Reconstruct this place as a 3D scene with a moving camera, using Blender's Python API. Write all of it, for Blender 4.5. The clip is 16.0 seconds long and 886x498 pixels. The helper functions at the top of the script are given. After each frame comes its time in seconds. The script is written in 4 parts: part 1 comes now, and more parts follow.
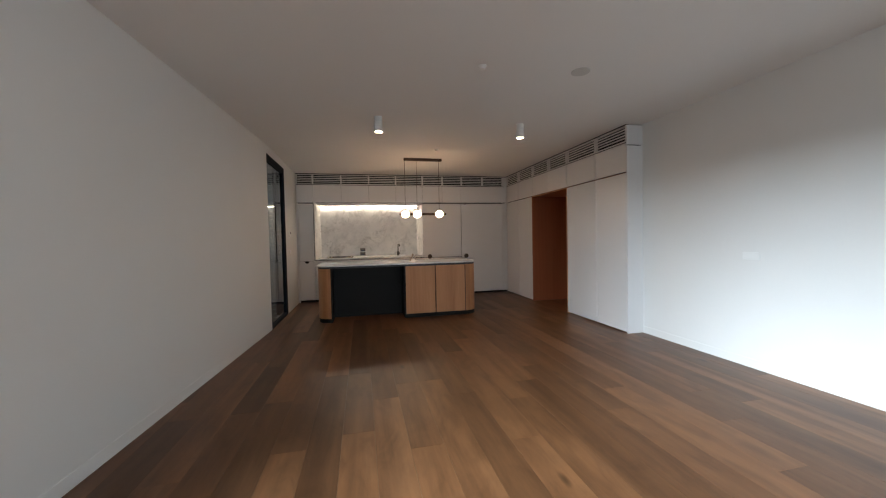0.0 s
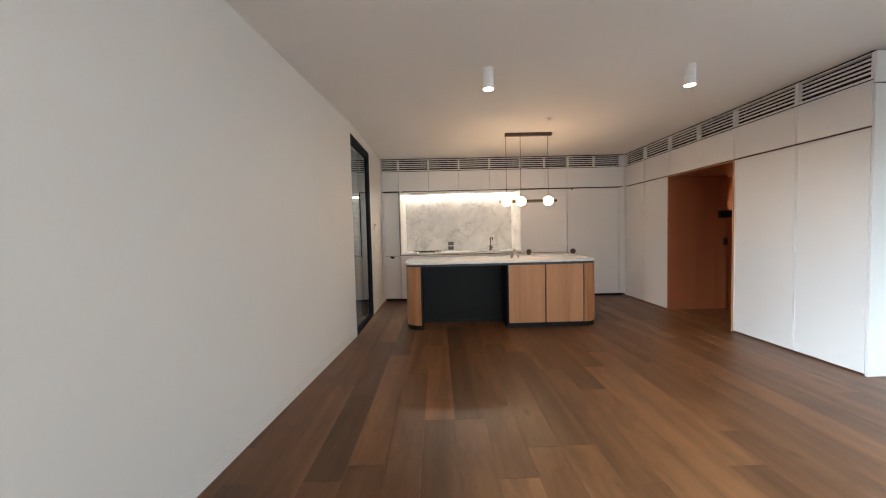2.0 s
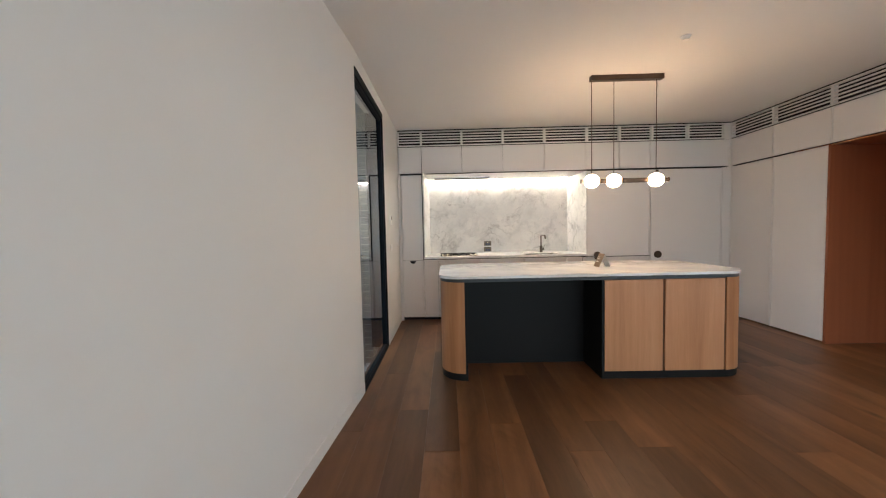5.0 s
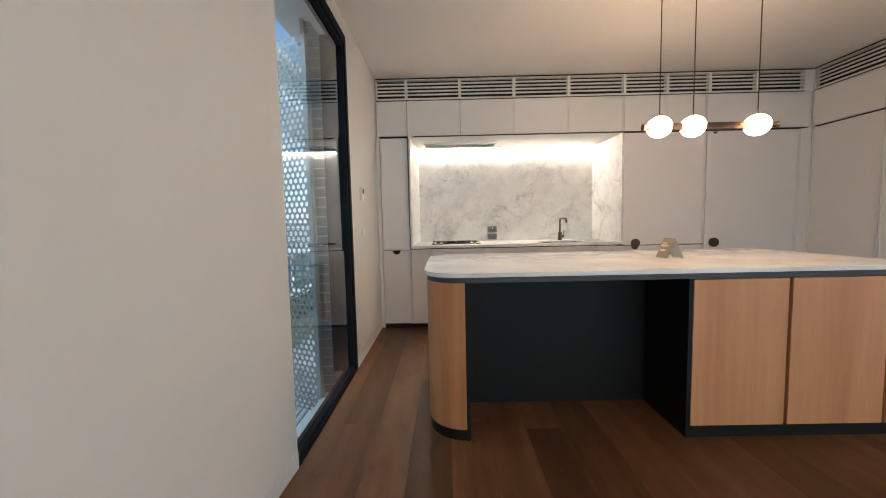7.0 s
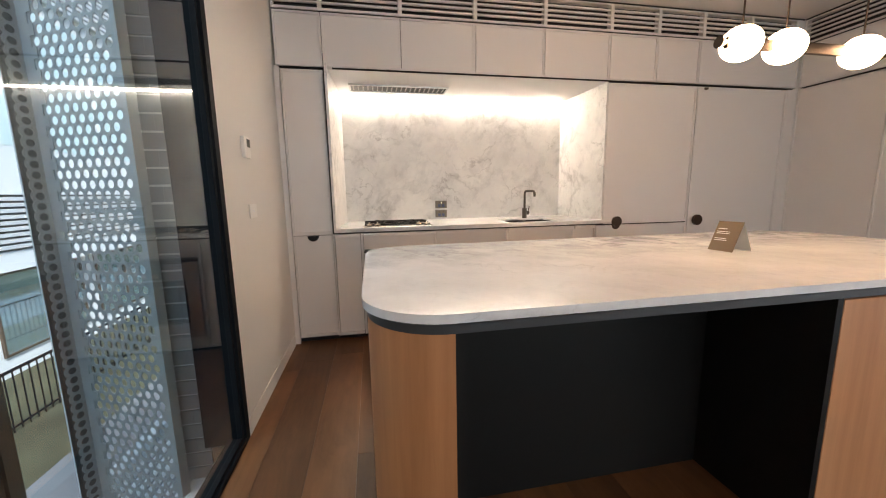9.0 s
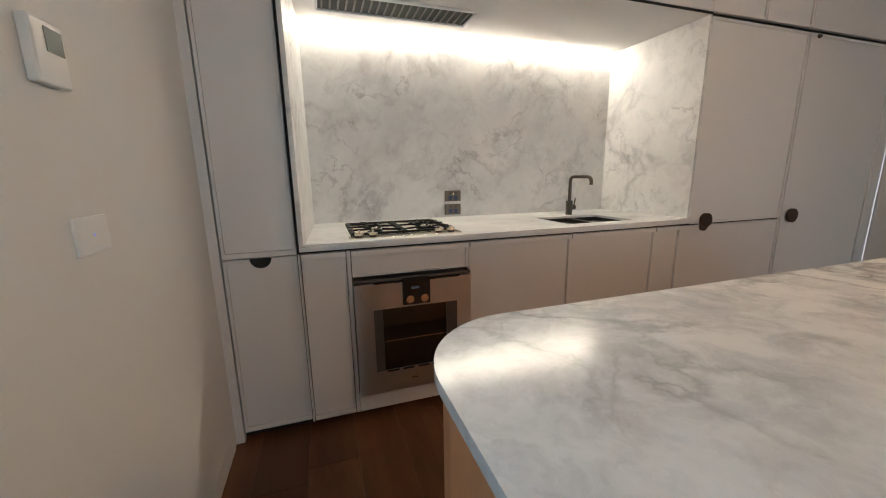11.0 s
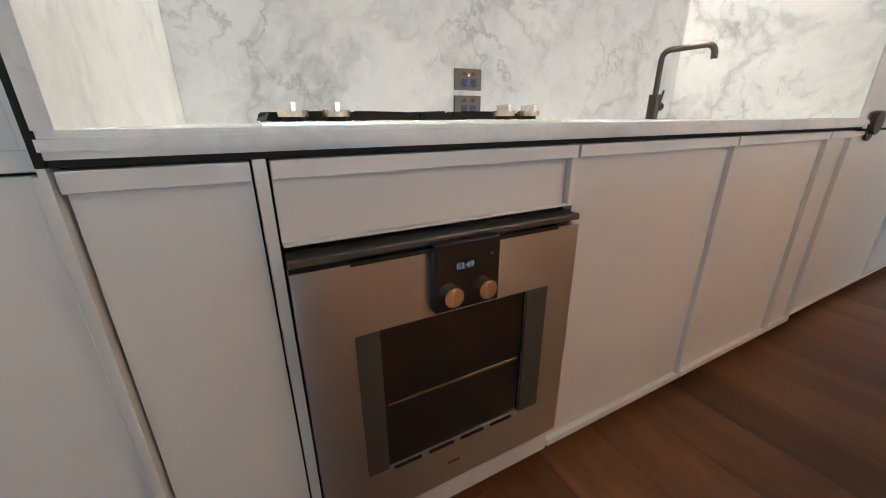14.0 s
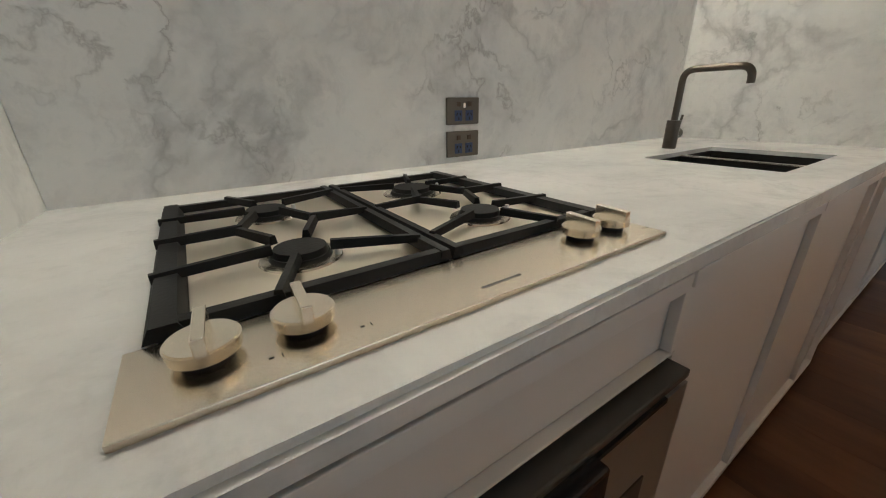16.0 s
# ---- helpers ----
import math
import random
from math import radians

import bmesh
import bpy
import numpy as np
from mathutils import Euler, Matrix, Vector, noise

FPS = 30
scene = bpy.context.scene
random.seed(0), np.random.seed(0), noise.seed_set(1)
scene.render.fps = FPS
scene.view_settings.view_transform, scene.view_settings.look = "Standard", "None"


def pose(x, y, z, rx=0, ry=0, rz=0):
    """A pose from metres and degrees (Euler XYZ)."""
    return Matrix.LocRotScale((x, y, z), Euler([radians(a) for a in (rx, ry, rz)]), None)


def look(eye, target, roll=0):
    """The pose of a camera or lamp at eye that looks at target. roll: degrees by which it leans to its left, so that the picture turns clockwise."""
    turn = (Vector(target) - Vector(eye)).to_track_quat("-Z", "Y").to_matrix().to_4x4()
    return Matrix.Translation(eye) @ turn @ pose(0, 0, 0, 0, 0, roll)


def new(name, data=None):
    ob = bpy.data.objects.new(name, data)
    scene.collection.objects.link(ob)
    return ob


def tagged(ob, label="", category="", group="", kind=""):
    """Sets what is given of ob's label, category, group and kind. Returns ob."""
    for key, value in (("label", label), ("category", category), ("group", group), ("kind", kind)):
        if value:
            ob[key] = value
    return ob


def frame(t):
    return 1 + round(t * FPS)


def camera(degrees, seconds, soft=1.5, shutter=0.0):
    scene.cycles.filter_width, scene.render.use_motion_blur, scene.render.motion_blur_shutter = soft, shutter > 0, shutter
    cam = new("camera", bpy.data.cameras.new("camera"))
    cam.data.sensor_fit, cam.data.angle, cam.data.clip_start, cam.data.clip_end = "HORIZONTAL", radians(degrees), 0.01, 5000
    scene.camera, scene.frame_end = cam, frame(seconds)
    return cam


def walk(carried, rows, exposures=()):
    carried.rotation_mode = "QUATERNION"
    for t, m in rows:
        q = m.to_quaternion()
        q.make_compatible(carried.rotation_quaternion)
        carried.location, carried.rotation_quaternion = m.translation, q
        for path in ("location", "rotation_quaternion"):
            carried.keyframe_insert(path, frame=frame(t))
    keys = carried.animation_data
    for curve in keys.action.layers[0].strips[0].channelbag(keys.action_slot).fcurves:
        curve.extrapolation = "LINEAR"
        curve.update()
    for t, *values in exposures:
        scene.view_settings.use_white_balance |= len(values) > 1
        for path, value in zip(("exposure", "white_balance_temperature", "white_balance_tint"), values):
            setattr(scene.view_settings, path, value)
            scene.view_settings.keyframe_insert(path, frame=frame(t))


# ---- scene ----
cam = camera(101.2, 16.0, soft=1.1)
PATH = [
    (0, (-0.292, 0.448, 1.289), (0.143, 2.4, 1.232), -1.2),
    (0.5, (-0.368, 0.703, 1.259), (-0.104, 2.684, 1.195), -1.2),
    (1, (-0.443, 0.978, 1.248), (-0.313, 2.973, 1.182), -1.2),
    (1.5, (-0.499, 1.253, 1.265), (-0.45, 3.251, 1.199), -1.3),
    (2, (-0.534, 1.543, 1.312), (-0.51, 3.541, 1.219), -1.4),
    (2.5, (-0.567, 1.823, 1.306), (-0.59, 3.821, 1.224), -1.4),
    (3, (-0.65, 2.091, 1.339), (-0.682, 4.089, 1.246), -1.4),
    (3.5, (-0.691, 2.383, 1.347), (-0.735, 4.381, 1.26), -1.3),
    (4, (-0.74, 2.72, 1.329), (-0.78, 4.717, 1.228), -1.5),
    (4.5, (-0.821, 3.024, 1.289), (-0.854, 5.022, 1.205), -1.4),
    (5, (-0.912, 3.326, 1.298), (-0.942, 5.323, 1.194), -1.3),
    (5.2, (-0.914, 3.455, 1.289), (-0.945, 5.451, 1.173), -1.3),
    (7.3, (-0.876, 4.757, 1.162), (-0.883, 6.751, 1.002), -1.2),
    (7.5, (-0.913, 4.918, 1.17), (-0.849, 6.908, 0.982), -1.3),
    (8, (-0.901, 5.132, 1.154), (-0.76, 7.112, 0.91), -1.4),
    (8.5, (-0.931, 5.36, 1.165), (-0.698, 7.325, 0.874), -1.5),
    (9, (-0.964, 5.59, 1.178), (-0.592, 7.531, 0.874), -1.0),
    (9.2, (-0.972, 5.685, 1.181), (-0.546, 7.616, 0.882), -1.4),
    (11.3, (-1.16, 6.971, 1.209), (-0.546, 8.831, 0.806), -0.8),
    (11.5, (-1.157, 7.048, 1.177), (-0.547, 8.913, 0.787), -0.8),
    (12, (-1.151, 7.262, 1.144), (-0.524, 9.117, 0.742), -0.9),
    (12.5, (-1.156, 7.453, 1.1), (-0.502, 9.287, 0.647), -0.8),
    (13, (-1.173, 7.637, 1.043), (-0.452, 9.431, 0.533), -0.7),
    (13.5, (-1.138, 7.786, 0.978), (-0.345, 9.526, 0.391), -0.7),
    (14, (-1.067, 7.959, 0.924), (-0.197, 9.629, 0.249), -0.4),
    (14.5, (-1.032, 8.093, 0.932), (-0.12, 9.718, 0.205), -0.4),
    (15, (-1.005, 8.218, 0.97), (-0.056, 9.801, 0.2), -0.1),
    (15.5, (-0.976, 8.305, 1.038), (0.027, 9.857, 0.273), -0.2),
    (16, (-0.972, 8.345, 1.08), (0.065, 9.89, 0.346), -1.0),
]
EXPOSURE = [(0, -0.64, 6500, 14), (0.5, -0.18, 6500, 14), (1, 0.08, 6480, 14), (2.5, 0.38, 6380, 11), (3.5, 0.46, 6250, 11), (5, 0.40, 6080, 10), (7.5, 0.42, 6150, 10), (8.5, 0.44, 6300, 12), (9, 0.46, 6500, 15), (11.5, -0.30, 5950, 8), (12, -0.38, 5900, 8), (12.5, -0.05, 5800, 6), (13.5, 0.43, 5700, 6), (14, 0.68, 5500, 6), (14.5, 0.64, 5350, 6), (15.2, 0.46, 5550, 5), (16, -0.45, 5850, 4)]
walk(cam, [(t, look(eye, target, roll)) for t, eye, target, roll in PATH], EXPOSURE)

# ---- world, sun, large lights ----
world = bpy.data.worlds.new("sky")
scene.world = world
world.use_nodes = True
wn = world.node_tree
sky = wn.nodes.new("ShaderNodeTexSky")
sky.sky_type = "NISHITA"
sky.sun_disc = False
sky.sun_elevation, sky.sun_rotation = radians(50), radians(140)
sky.air_density, sky.dust_density = 1.2, 0.6
wn.links.new(sky.outputs[0], wn.nodes["Background"].inputs[0])
wn.nodes["Background"].inputs[1].default_value = 0.15
sun_data = bpy.data.lights.new("sun", "SUN")
sun_data.energy, sun_data.angle, sun_data.color = 5.0, radians(14), (1.0, 0.96, 0.9)
sun = new("sun", sun_data)
sun.matrix_world = look((6, -8, 22), (-6, 6, 0))


def area_lamp(name, eye, target, sx, sy, watts, color):
    d = bpy.data.lights.new(name, "AREA")
    d.shape, d.size, d.size_y, d.energy, d.color = "RECTANGLE", sx, sy, watts, color
    o = new(name, d)
    o.matrix_world = look(eye, target)
    return o


# sky light that comes in by the glazed openings behind the walk and by the kitchen window
area_lamp("daylight_south", (0.8, -2.10, 1.45), (1.2, 4.0, 1.9), 3.4, 2.1, 64, (0.68, 0.89, 1.0))
area_lamp("daylight_west", (-5.6, -1.2, 3.3), (3.2, 2.1, 0.6), 3.6, 2.0, 1200, (0.75, 0.91, 1.0)).data.spread = radians(95)
area_lamp("daylight_kitchen_window", (-2.7, 6.9, 3.6), (-1.2, 7.1, 0.2), 1.6, 1.2, 50, (0.72, 0.89, 1.0))

# ---- materials ----
WARM = (1.0, 0.70, 0.40)


def mat(name, color=(0.5, 0.5, 0.5), rough=0.5, metal=0.0, spec=0.5):
    m = bpy.data.materials.new(name)
    m.use_nodes = True
    b = m.node_tree.nodes["Principled BSDF"]
    b.inputs["Base Color"].default_value = (*color, 1)
    b.inputs["Roughness"].default_value = rough
    b.inputs["Metallic"].default_value = metal
    b.inputs["Specular IOR Level"].default_value = spec
    return m


def nodes(m):
    nt = m.node_tree
    return nt, nt.nodes["Principled BSDF"], nt.links.new


def coords(nt, scale=(1, 1, 1), world_space=False, random_shift=0.0):
    tc = nt.nodes.new("ShaderNodeNewGeometry" if world_space else "ShaderNodeTexCoord")
    mp = nt.nodes.new("ShaderNodeMapping")
    mp.inputs["Scale"].default_value = scale
    out = tc.outputs["Position" if world_space else "Object"]
    if random_shift:
        oi = nt.nodes.new("ShaderNodeObjectInfo")
        mul = nt.nodes.new("ShaderNodeMath")
        mul.operation = "MULTIPLY"
        mul.inputs[1].default_value = random_shift
        nt.links.new(oi.outputs["Random"], mul.inputs[0])
        cmb = nt.nodes.new("ShaderNodeCombineXYZ")
        for i in range(3):
            nt.links.new(mul.outputs[0], cmb.inputs[i])
        add = nt.nodes.new("ShaderNodeVectorMath")
        nt.links.new(out, add.inputs[0])
        nt.links.new(cmb.outputs[0], add.inputs[1])
        out = add.outputs[0]
    nt.links.new(out, mp.inputs["Vector"])
    return mp.outputs[0]


def noise_tex(nt, vec, scale, detail=4.0, rough=0.5, distort=0.0):
    n = nt.nodes.new("ShaderNodeTexNoise")
    n.inputs["Scale"].default_value = scale
    n.inputs["Detail"].default_value = detail
    n.inputs["Roughness"].default_value = rough
    n.inputs["Distortion"].default_value = distort
    nt.links.new(vec, n.inputs["Vector"])
    return n.outputs["Fac"]


def ramp(nt, fac, stops):
    r = nt.nodes.new("ShaderNodeValToRGB")
    r.color_ramp.elements[0].position, r.color_ramp.elements[1].position = stops[0][0], stops[-1][0]
    r.color_ramp.elements[0].color, r.color_ramp.elements[1].color = (*stops[0][1], 1), (*stops[-1][1], 1)
    for p, c in stops[1:-1]:
        e = r.color_ramp.elements.new(p)
        e.color = (*c, 1)
    nt.links.new(fac, r.inputs[0])
    return r.outputs[0]


def mix(nt, fac, a, b, mode="MIX"):
    m = nt.nodes.new("ShaderNodeMix")
    m.data_type, m.blend_type = "RGBA", mode
    for sock, v in ((m.inputs[0], fac), (m.inputs[6], a), (m.inputs[7], b)):
        if isinstance(v, (int, float)):
            sock.default_value = v
        elif isinstance(v, tuple):
            sock.default_value = (*v, 1)
        else:
            nt.links.new(v, sock)
    return m.outputs[2]


def bump(nt, bsdf, fac, strength, distance=0.002):
    b = nt.nodes.new("ShaderNodeBump")
    b.inputs["Strength"].default_value, b.inputs["Distance"].default_value = strength, distance
    nt.links.new(fac, b.inputs["Height"])
    nt.links.new(b.outputs[0], bsdf.inputs["Normal"])


def painted(name, color, rough, var=0.04, bump_amt=0.08, spec=0.4):
    m = mat(name, color, rough, spec=spec)
    nt, b, link = nodes(m)
    v = coords(nt, world_space=True)
    n1 = noise_tex(nt, v, 0.9, 3)
    lo = tuple(c * (1 - var) for c in color)
    link(ramp(nt, n1, [(0.3, lo), (0.7, color)]), b.inputs["Base Color"])
    bump(nt, b, noise_tex(nt, v, 260, 2), bump_amt, 0.001)
    return m


def wood(name, dark, mid, light, rough=0.45, axis=2, grain=26.0, per_object=0.0, knots=False, wave=0.14, streak=0.16):
    m = mat(name, mid, rough, spec=0.35 if knots else 0.4)
    nt, b, link = nodes(m)
    sc = [1.0, 1.0, 1.0]
    sc[axis] = 0.06
    v = coords(nt, tuple(sc), random_shift=7.0)
    big = noise_tex(nt, v, 3.5, 3, 0.5, 1.2)
    fine = noise_tex(nt, v, grain * 3, 5, 0.65, 0.4)
    w = nt.nodes.new("ShaderNodeTexWave")
    w.bands_direction = "X"
    w.inputs["Scale"].default_value = grain * 0.22
    w.inputs["Distortion"].default_value = 6.0 if wave < 0.2 else 16.0
    w.inputs["Detail"].default_value = 3.0
    w.inputs["Detail Scale"].default_value = 0.8
    link(v, w.inputs["Vector"])
    c1 = ramp(nt, big, [(0.25, dark), (0.5, mid), (0.78, light)])
    c2 = mix(nt, wave, c1, ramp(nt, w.outputs["Fac"], [(0.0, dark), (0.6, mid), (1.0, light)]))
    c3 = mix(nt, streak, c2, ramp(nt, fine, [(0.3, dark), (0.7, light)]))
    if knots:
        kv = coords(nt, (2.2, 0.8, 1.0), random_shift=11.0)
        vo = nt.nodes.new("ShaderNodeTexVoronoi")
        vo.inputs["Scale"].default_value = 1.3
        link(kv, vo.inputs["Vector"])
        kn = ramp(nt, vo.outputs["Distance"], [(0.0, (1, 1, 1)), (0.030, (0.7, 0.7, 0.7)), (0.085, (0, 0, 0))])
        c3 = mix(nt, kn, c3, tuple(c * 0.35 for c in dark))
        blot = noise_tex(nt, coords(nt, (2.4, 0.7, 1.0), random_shift=5.0), 3.2, 6, 0.65, 0.8)
        c3 = mix(nt, 1.0, c3, ramp(nt, blot, [(0.30, (0.70, 0.68, 0.66)), (0.5, (0.98, 0.98, 0.98)), (0.72, (1.16, 1.15, 1.14))]), "MULTIPLY")
    if per_object:
        oi = nt.nodes.new("ShaderNodeObjectInfo")
        r = ramp(nt, oi.outputs["Random"], [(0.0, (1 - per_object,) * 3), (0.5, (0.95, 0.93, 0.92)), (1.0, (1 + per_object * 0.35,) * 3)])
        c3 = mix(nt, 1.0, c3, r, "MULTIPLY")
    link(c3, b.inputs["Base Color"])
    rr = ramp(nt, big, [(0.2, (rough + 0.05,) * 3), (0.8, (rough - 0.03,) * 3)])
    link(rr, b.inputs["Roughness"])
    bump(nt, b, fine, 0.05, 0.001)
    return m


def marble(name, rough, turn, vein, crack, patch, tone=1.0, spec=0.5, vein_scale=2.1, grey=(0.33, 0.335, 0.35), sheen_fade=None):
    """Grey-white stone: cloudy ground, soft grey patches and wriggling veins drawn out along one direction (turn), hair cracks and specks."""
    m = mat(name, (0.72, 0.72, 0.71), rough, spec=spec)
    nt, b, link = nodes(m)
    v = coords(nt, world_space=True)
    warp = nt.nodes.new("ShaderNodeTexNoise")
    warp.inputs["Scale"].default_value, warp.inputs["Detail"].default_value = 3.0, 6.0
    warp.inputs["Roughness"].default_value = 0.62
    link(v, warp.inputs["Vector"])
    vm = nt.nodes.new("ShaderNodeVectorMath")
    vm.operation = "MULTIPLY_ADD"
    vm.inputs[1].default_value = (0.20, 0.20, 0.20)
    link(warp.outputs["Color"], vm.inputs[0])
    link(v, vm.inputs[2])
    rot = nt.nodes.new("ShaderNodeMapping")
    rot.inputs["Rotation"].default_value = tuple(radians(q) for q in turn)
    link(vm.outputs[0], rot.inputs["Vector"])
    drawn = nt.nodes.new("ShaderNodeMapping")
    drawn.inputs["Scale"].default_value = (0.75, 1.0, 1.0)
    link(rot.outputs[0], drawn.inputs["Vector"])
    dv = drawn.outputs[0]

    def shifted(vec, d):
        sh = nt.nodes.new("ShaderNodeVectorMath")
        sh.inputs[1].default_value = (d, d * 0.7, -d)
        link(vec, sh.inputs[0])
        return sh.outputs[0]

    def ridge(vec, scale, width, detail=5):
        q = nt.nodes.new("ShaderNodeMath")
        q.operation = "SUBTRACT"
        q.inputs[1].default_value = 0.5
        link(noise_tex(nt, vec, scale, detail, 0.55, 0.3), q.inputs[0])
        a = nt.nodes.new("ShaderNodeMath")
        a.operation = "ABSOLUTE"
        link(q.outputs[0], a.inputs[0])
        return ramp(nt, a.outputs[0], [(0.0, (1, 1, 1)), (width * 0.35, (0.45, 0.45, 0.45)), (width, (0, 0, 0))])

    def masked(fac, vec, scale, lo, hi, amount):
        k = ramp(nt, noise_tex(nt, vec, scale, 3), [(lo, (0, 0, 0)), (hi, (amount,) * 3)])
        return mix(nt, 1.0, fac, k, "MULTIPLY")
    base = ramp(nt, noise_tex(nt, dv, 2.6, 7, 0.62), [(p, tuple(tone * q for q in k)) for p, k in ((0.28, (0.60, 0.61, 0.625)), (0.46, (0.70, 0.705, 0.71)), (0.66, (0.79, 0.79, 0.785)))])
    soft = ramp(nt, noise_tex(nt, shifted(dv, 5.3), 7.5, 7, 0.68, 0.4), [(0.44 if sheen_fade else 0.50, (0, 0, 0)), (0.64 if sheen_fade else 0.72, (patch,) * 3)])
    veined = masked(ridge(shifted(dv, 3.1), vein_scale, 0.050), v, 1.7, 0.40 if sheen_fade else 0.44, 0.60, vein)
    # veins and patches fade towards the front, standing in for glare on the stone
    if sheen_fade:
        sep = nt.nodes.new("ShaderNodeSeparateXYZ")
        link(vm.outputs[0], sep.inputs[0])
        mr = nt.nodes.new("ShaderNodeMapRange")
        mr.inputs["From Min"].default_value, mr.inputs["From Max"].default_value = sheen_fade
        mr.inputs["To Min"].default_value, mr.inputs["To Max"].default_value = 0.10, 1.0
        link(sep.outputs["Y"], mr.inputs["Value"])
        veined = mix(nt, 1.0, veined, mr.outputs[0], "MULTIPLY")
        soft = mix(nt, 1.0, soft, mr.outputs[0], "MULTIPLY")
    c = mix(nt, soft, base, (0.42 * tone, 0.428 * tone, 0.45 * tone))
    c = mix(nt, veined, c, grey)
    c = mix(nt, masked(ridge(shifted(vm.outputs[0], 9.4), 3.2, 0.018, 7), v, 2.6, 0.49, 0.64, crack), c, (0.24, 0.24, 0.25))
    speck = ramp(nt, noise_tex(nt, v, 30, 5, 0.7), [(0.28, (0.80, 0.81, 0.82)), (0.44, (1, 1, 1))])
    link(mix(nt, 0.45, c, speck, "MULTIPLY"), b.inputs["Base Color"])
    return m


def brushed(name, color, rough=0.28, aniso=0.0):
    m = mat(name, color, rough, 1.0)
    nt, b, link = nodes(m)
    if aniso:
        tg = nt.nodes.new("ShaderNodeTangent")
        tg.direction_type, tg.axis = "RADIAL", "X"
        b.inputs["Anisotropic"].default_value = aniso
        link(tg.outputs[0], b.inputs["Tangent"])
    cl = noise_tex(nt, coords(nt), 4, 3)
    link(ramp(nt, cl, [(0.2, tuple(c * 0.92 for c in color)), (0.8, color)]), b.inputs["Base Color"])
    return m


def emitter(name, color, strength):
    m = bpy.data.materials.new(name)
    m.use_nodes = True
    nt = m.node_tree
    nt.nodes.remove(nt.nodes["Principled BSDF"])
    e = nt.nodes.new("ShaderNodeEmission")
    e.inputs[0].default_value, e.inputs[1].default_value = (*color, 1), strength
    nt.links.new(e.outputs[0], nt.nodes["Material Output"].inputs[0])
    return m


def glass(name, tint=(1, 1, 1)):
    m = bpy.data.materials.new(name)
    m.use_nodes = True
    nt = m.node_tree
    b = nt.nodes["Principled BSDF"]
    b.inputs["Base Color"].default_value = (*tint, 1)
    b.inputs["Transmission Weight"].default_value = 1.0
    b.inputs["Roughness"].default_value = 0.0
    b.inputs["IOR"].default_value = 1.52
    return m


M_WALL = painted("wall_paint", (0.74, 0.735, 0.72), 0.75, 0.03)
M_CEIL = painted("ceiling_paint", (0.76, 0.755, 0.745), 0.85, 0.02)
M_CAB = painted("cabinet_lacquer", (0.71, 0.70, 0.70), 0.38, 0.03, 0.10, 0.4)
M_VENT = painted("vent_lacquer", (0.70, 0.69, 0.68), 0.45, 0.02)
M_BLACK = painted("black_lacquer", (0.0095, 0.0085, 0.0080), 0.55, 0.3, 0.05, 0.25)
M_DARKGAP = mat("shadow_gap_black", (0.008, 0.008, 0.008), 0.8)
M_BAND = painted("dark_metal_band", (0.045, 0.048, 0.052), 0.38, 0.1, 0.03)
M_FLOORGAP = mat("floor_joint", (0.05, 0.028, 0.016), 0.8)
M_FLOOR = wood("oak_floor", (0.083, 0.035, 0.0140), (0.158, 0.070, 0.0284), (0.232, 0.108, 0.0455), 0.38, 1, 20.0, 0.36, True, 0.06)
M_OAKGRAIN = wood("grained_oak", (0.28, 0.110, 0.040), (0.46, 0.203, 0.084), (0.55, 0.262, 0.118), 0.42, 2, 12.0, 0.0, False, 0.35, 0.30)
M_OAK = wood("light_oak", (0.40, 0.168, 0.068), (0.56, 0.260, 0.120), (0.635, 0.322, 0.160), 0.42, 2, 24.0, 0.0, False, 0.05, 0.22)
# oak darkened in colour to stand in for shade inside the grooves
M_OAKSHADE = wood("shaded_oak", (0.10, 0.042, 0.017), (0.14, 0.060, 0.025), (0.19, 0.085, 0.036), 0.5, 2, 30.0, 0.0)
M_HALL = wood("hall_veneer", (0.25, 0.072, 0.030), (0.31, 0.092, 0.039), (0.36, 0.113, 0.049), 0.4, 2, 18.0, 0.0)
M_MARBLE = marble("grey_white_marble", 0.20, (0, 0, 30), 0.25, 0.15, 0.42, 1.03)
M_SPLASH = marble("honed_marble", 0.5, (0, 50, 0), 0.6, 0.60, 0.60, 0.96)
# last pair: y range over which the painted-in sheen thins the veins
M_ISLAND = marble("polished_island_marble", 0.17, (0, 0, 39), 1.0, 0.30, 0.75, 1.06, 0.6, 3.6, (0.30, 0.305, 0.315), (6.90, 7.30))
M_STEEL = brushed("brushed_steel", (0.54, 0.545, 0.555), 0.32, 0.8)
M_HOBSTEEL = brushed("hob_steel", (0.78, 0.70, 0.58), 0.27)
M_TRAY = brushed("tray_steel", (0.80, 0.73, 0.62), 0.40)
M_KNOB = mat("satin_nickel", (0.88, 0.81, 0.68), 0.27, 1.0)
M_IRON = painted("cast_iron", (0.010, 0.010, 0.010), 0.6, 0.3, 0.3, 0.25)
M_TAP = mat("gunmetal", (0.095, 0.080, 0.068), 0.32, 1.0)
M_SINK = mat("sink_gunmetal", (0.012, 0.011, 0.010), 0.5, 0.4)
M_SOCKET = mat("bronze_plate", (0.125, 0.11, 0.09), 0.42, 0.85)
M_BRONZE = mat("dark_bronze", (0.085, 0.06, 0.045), 0.38, 0.8)
M_FRAME = painted("window_frame_black", (0.009, 0.011, 0.014), 0.6, 0.2, 0.02, 0.08)
M_GLASS = glass("window_glass", (0.80, 0.92, 0.96))
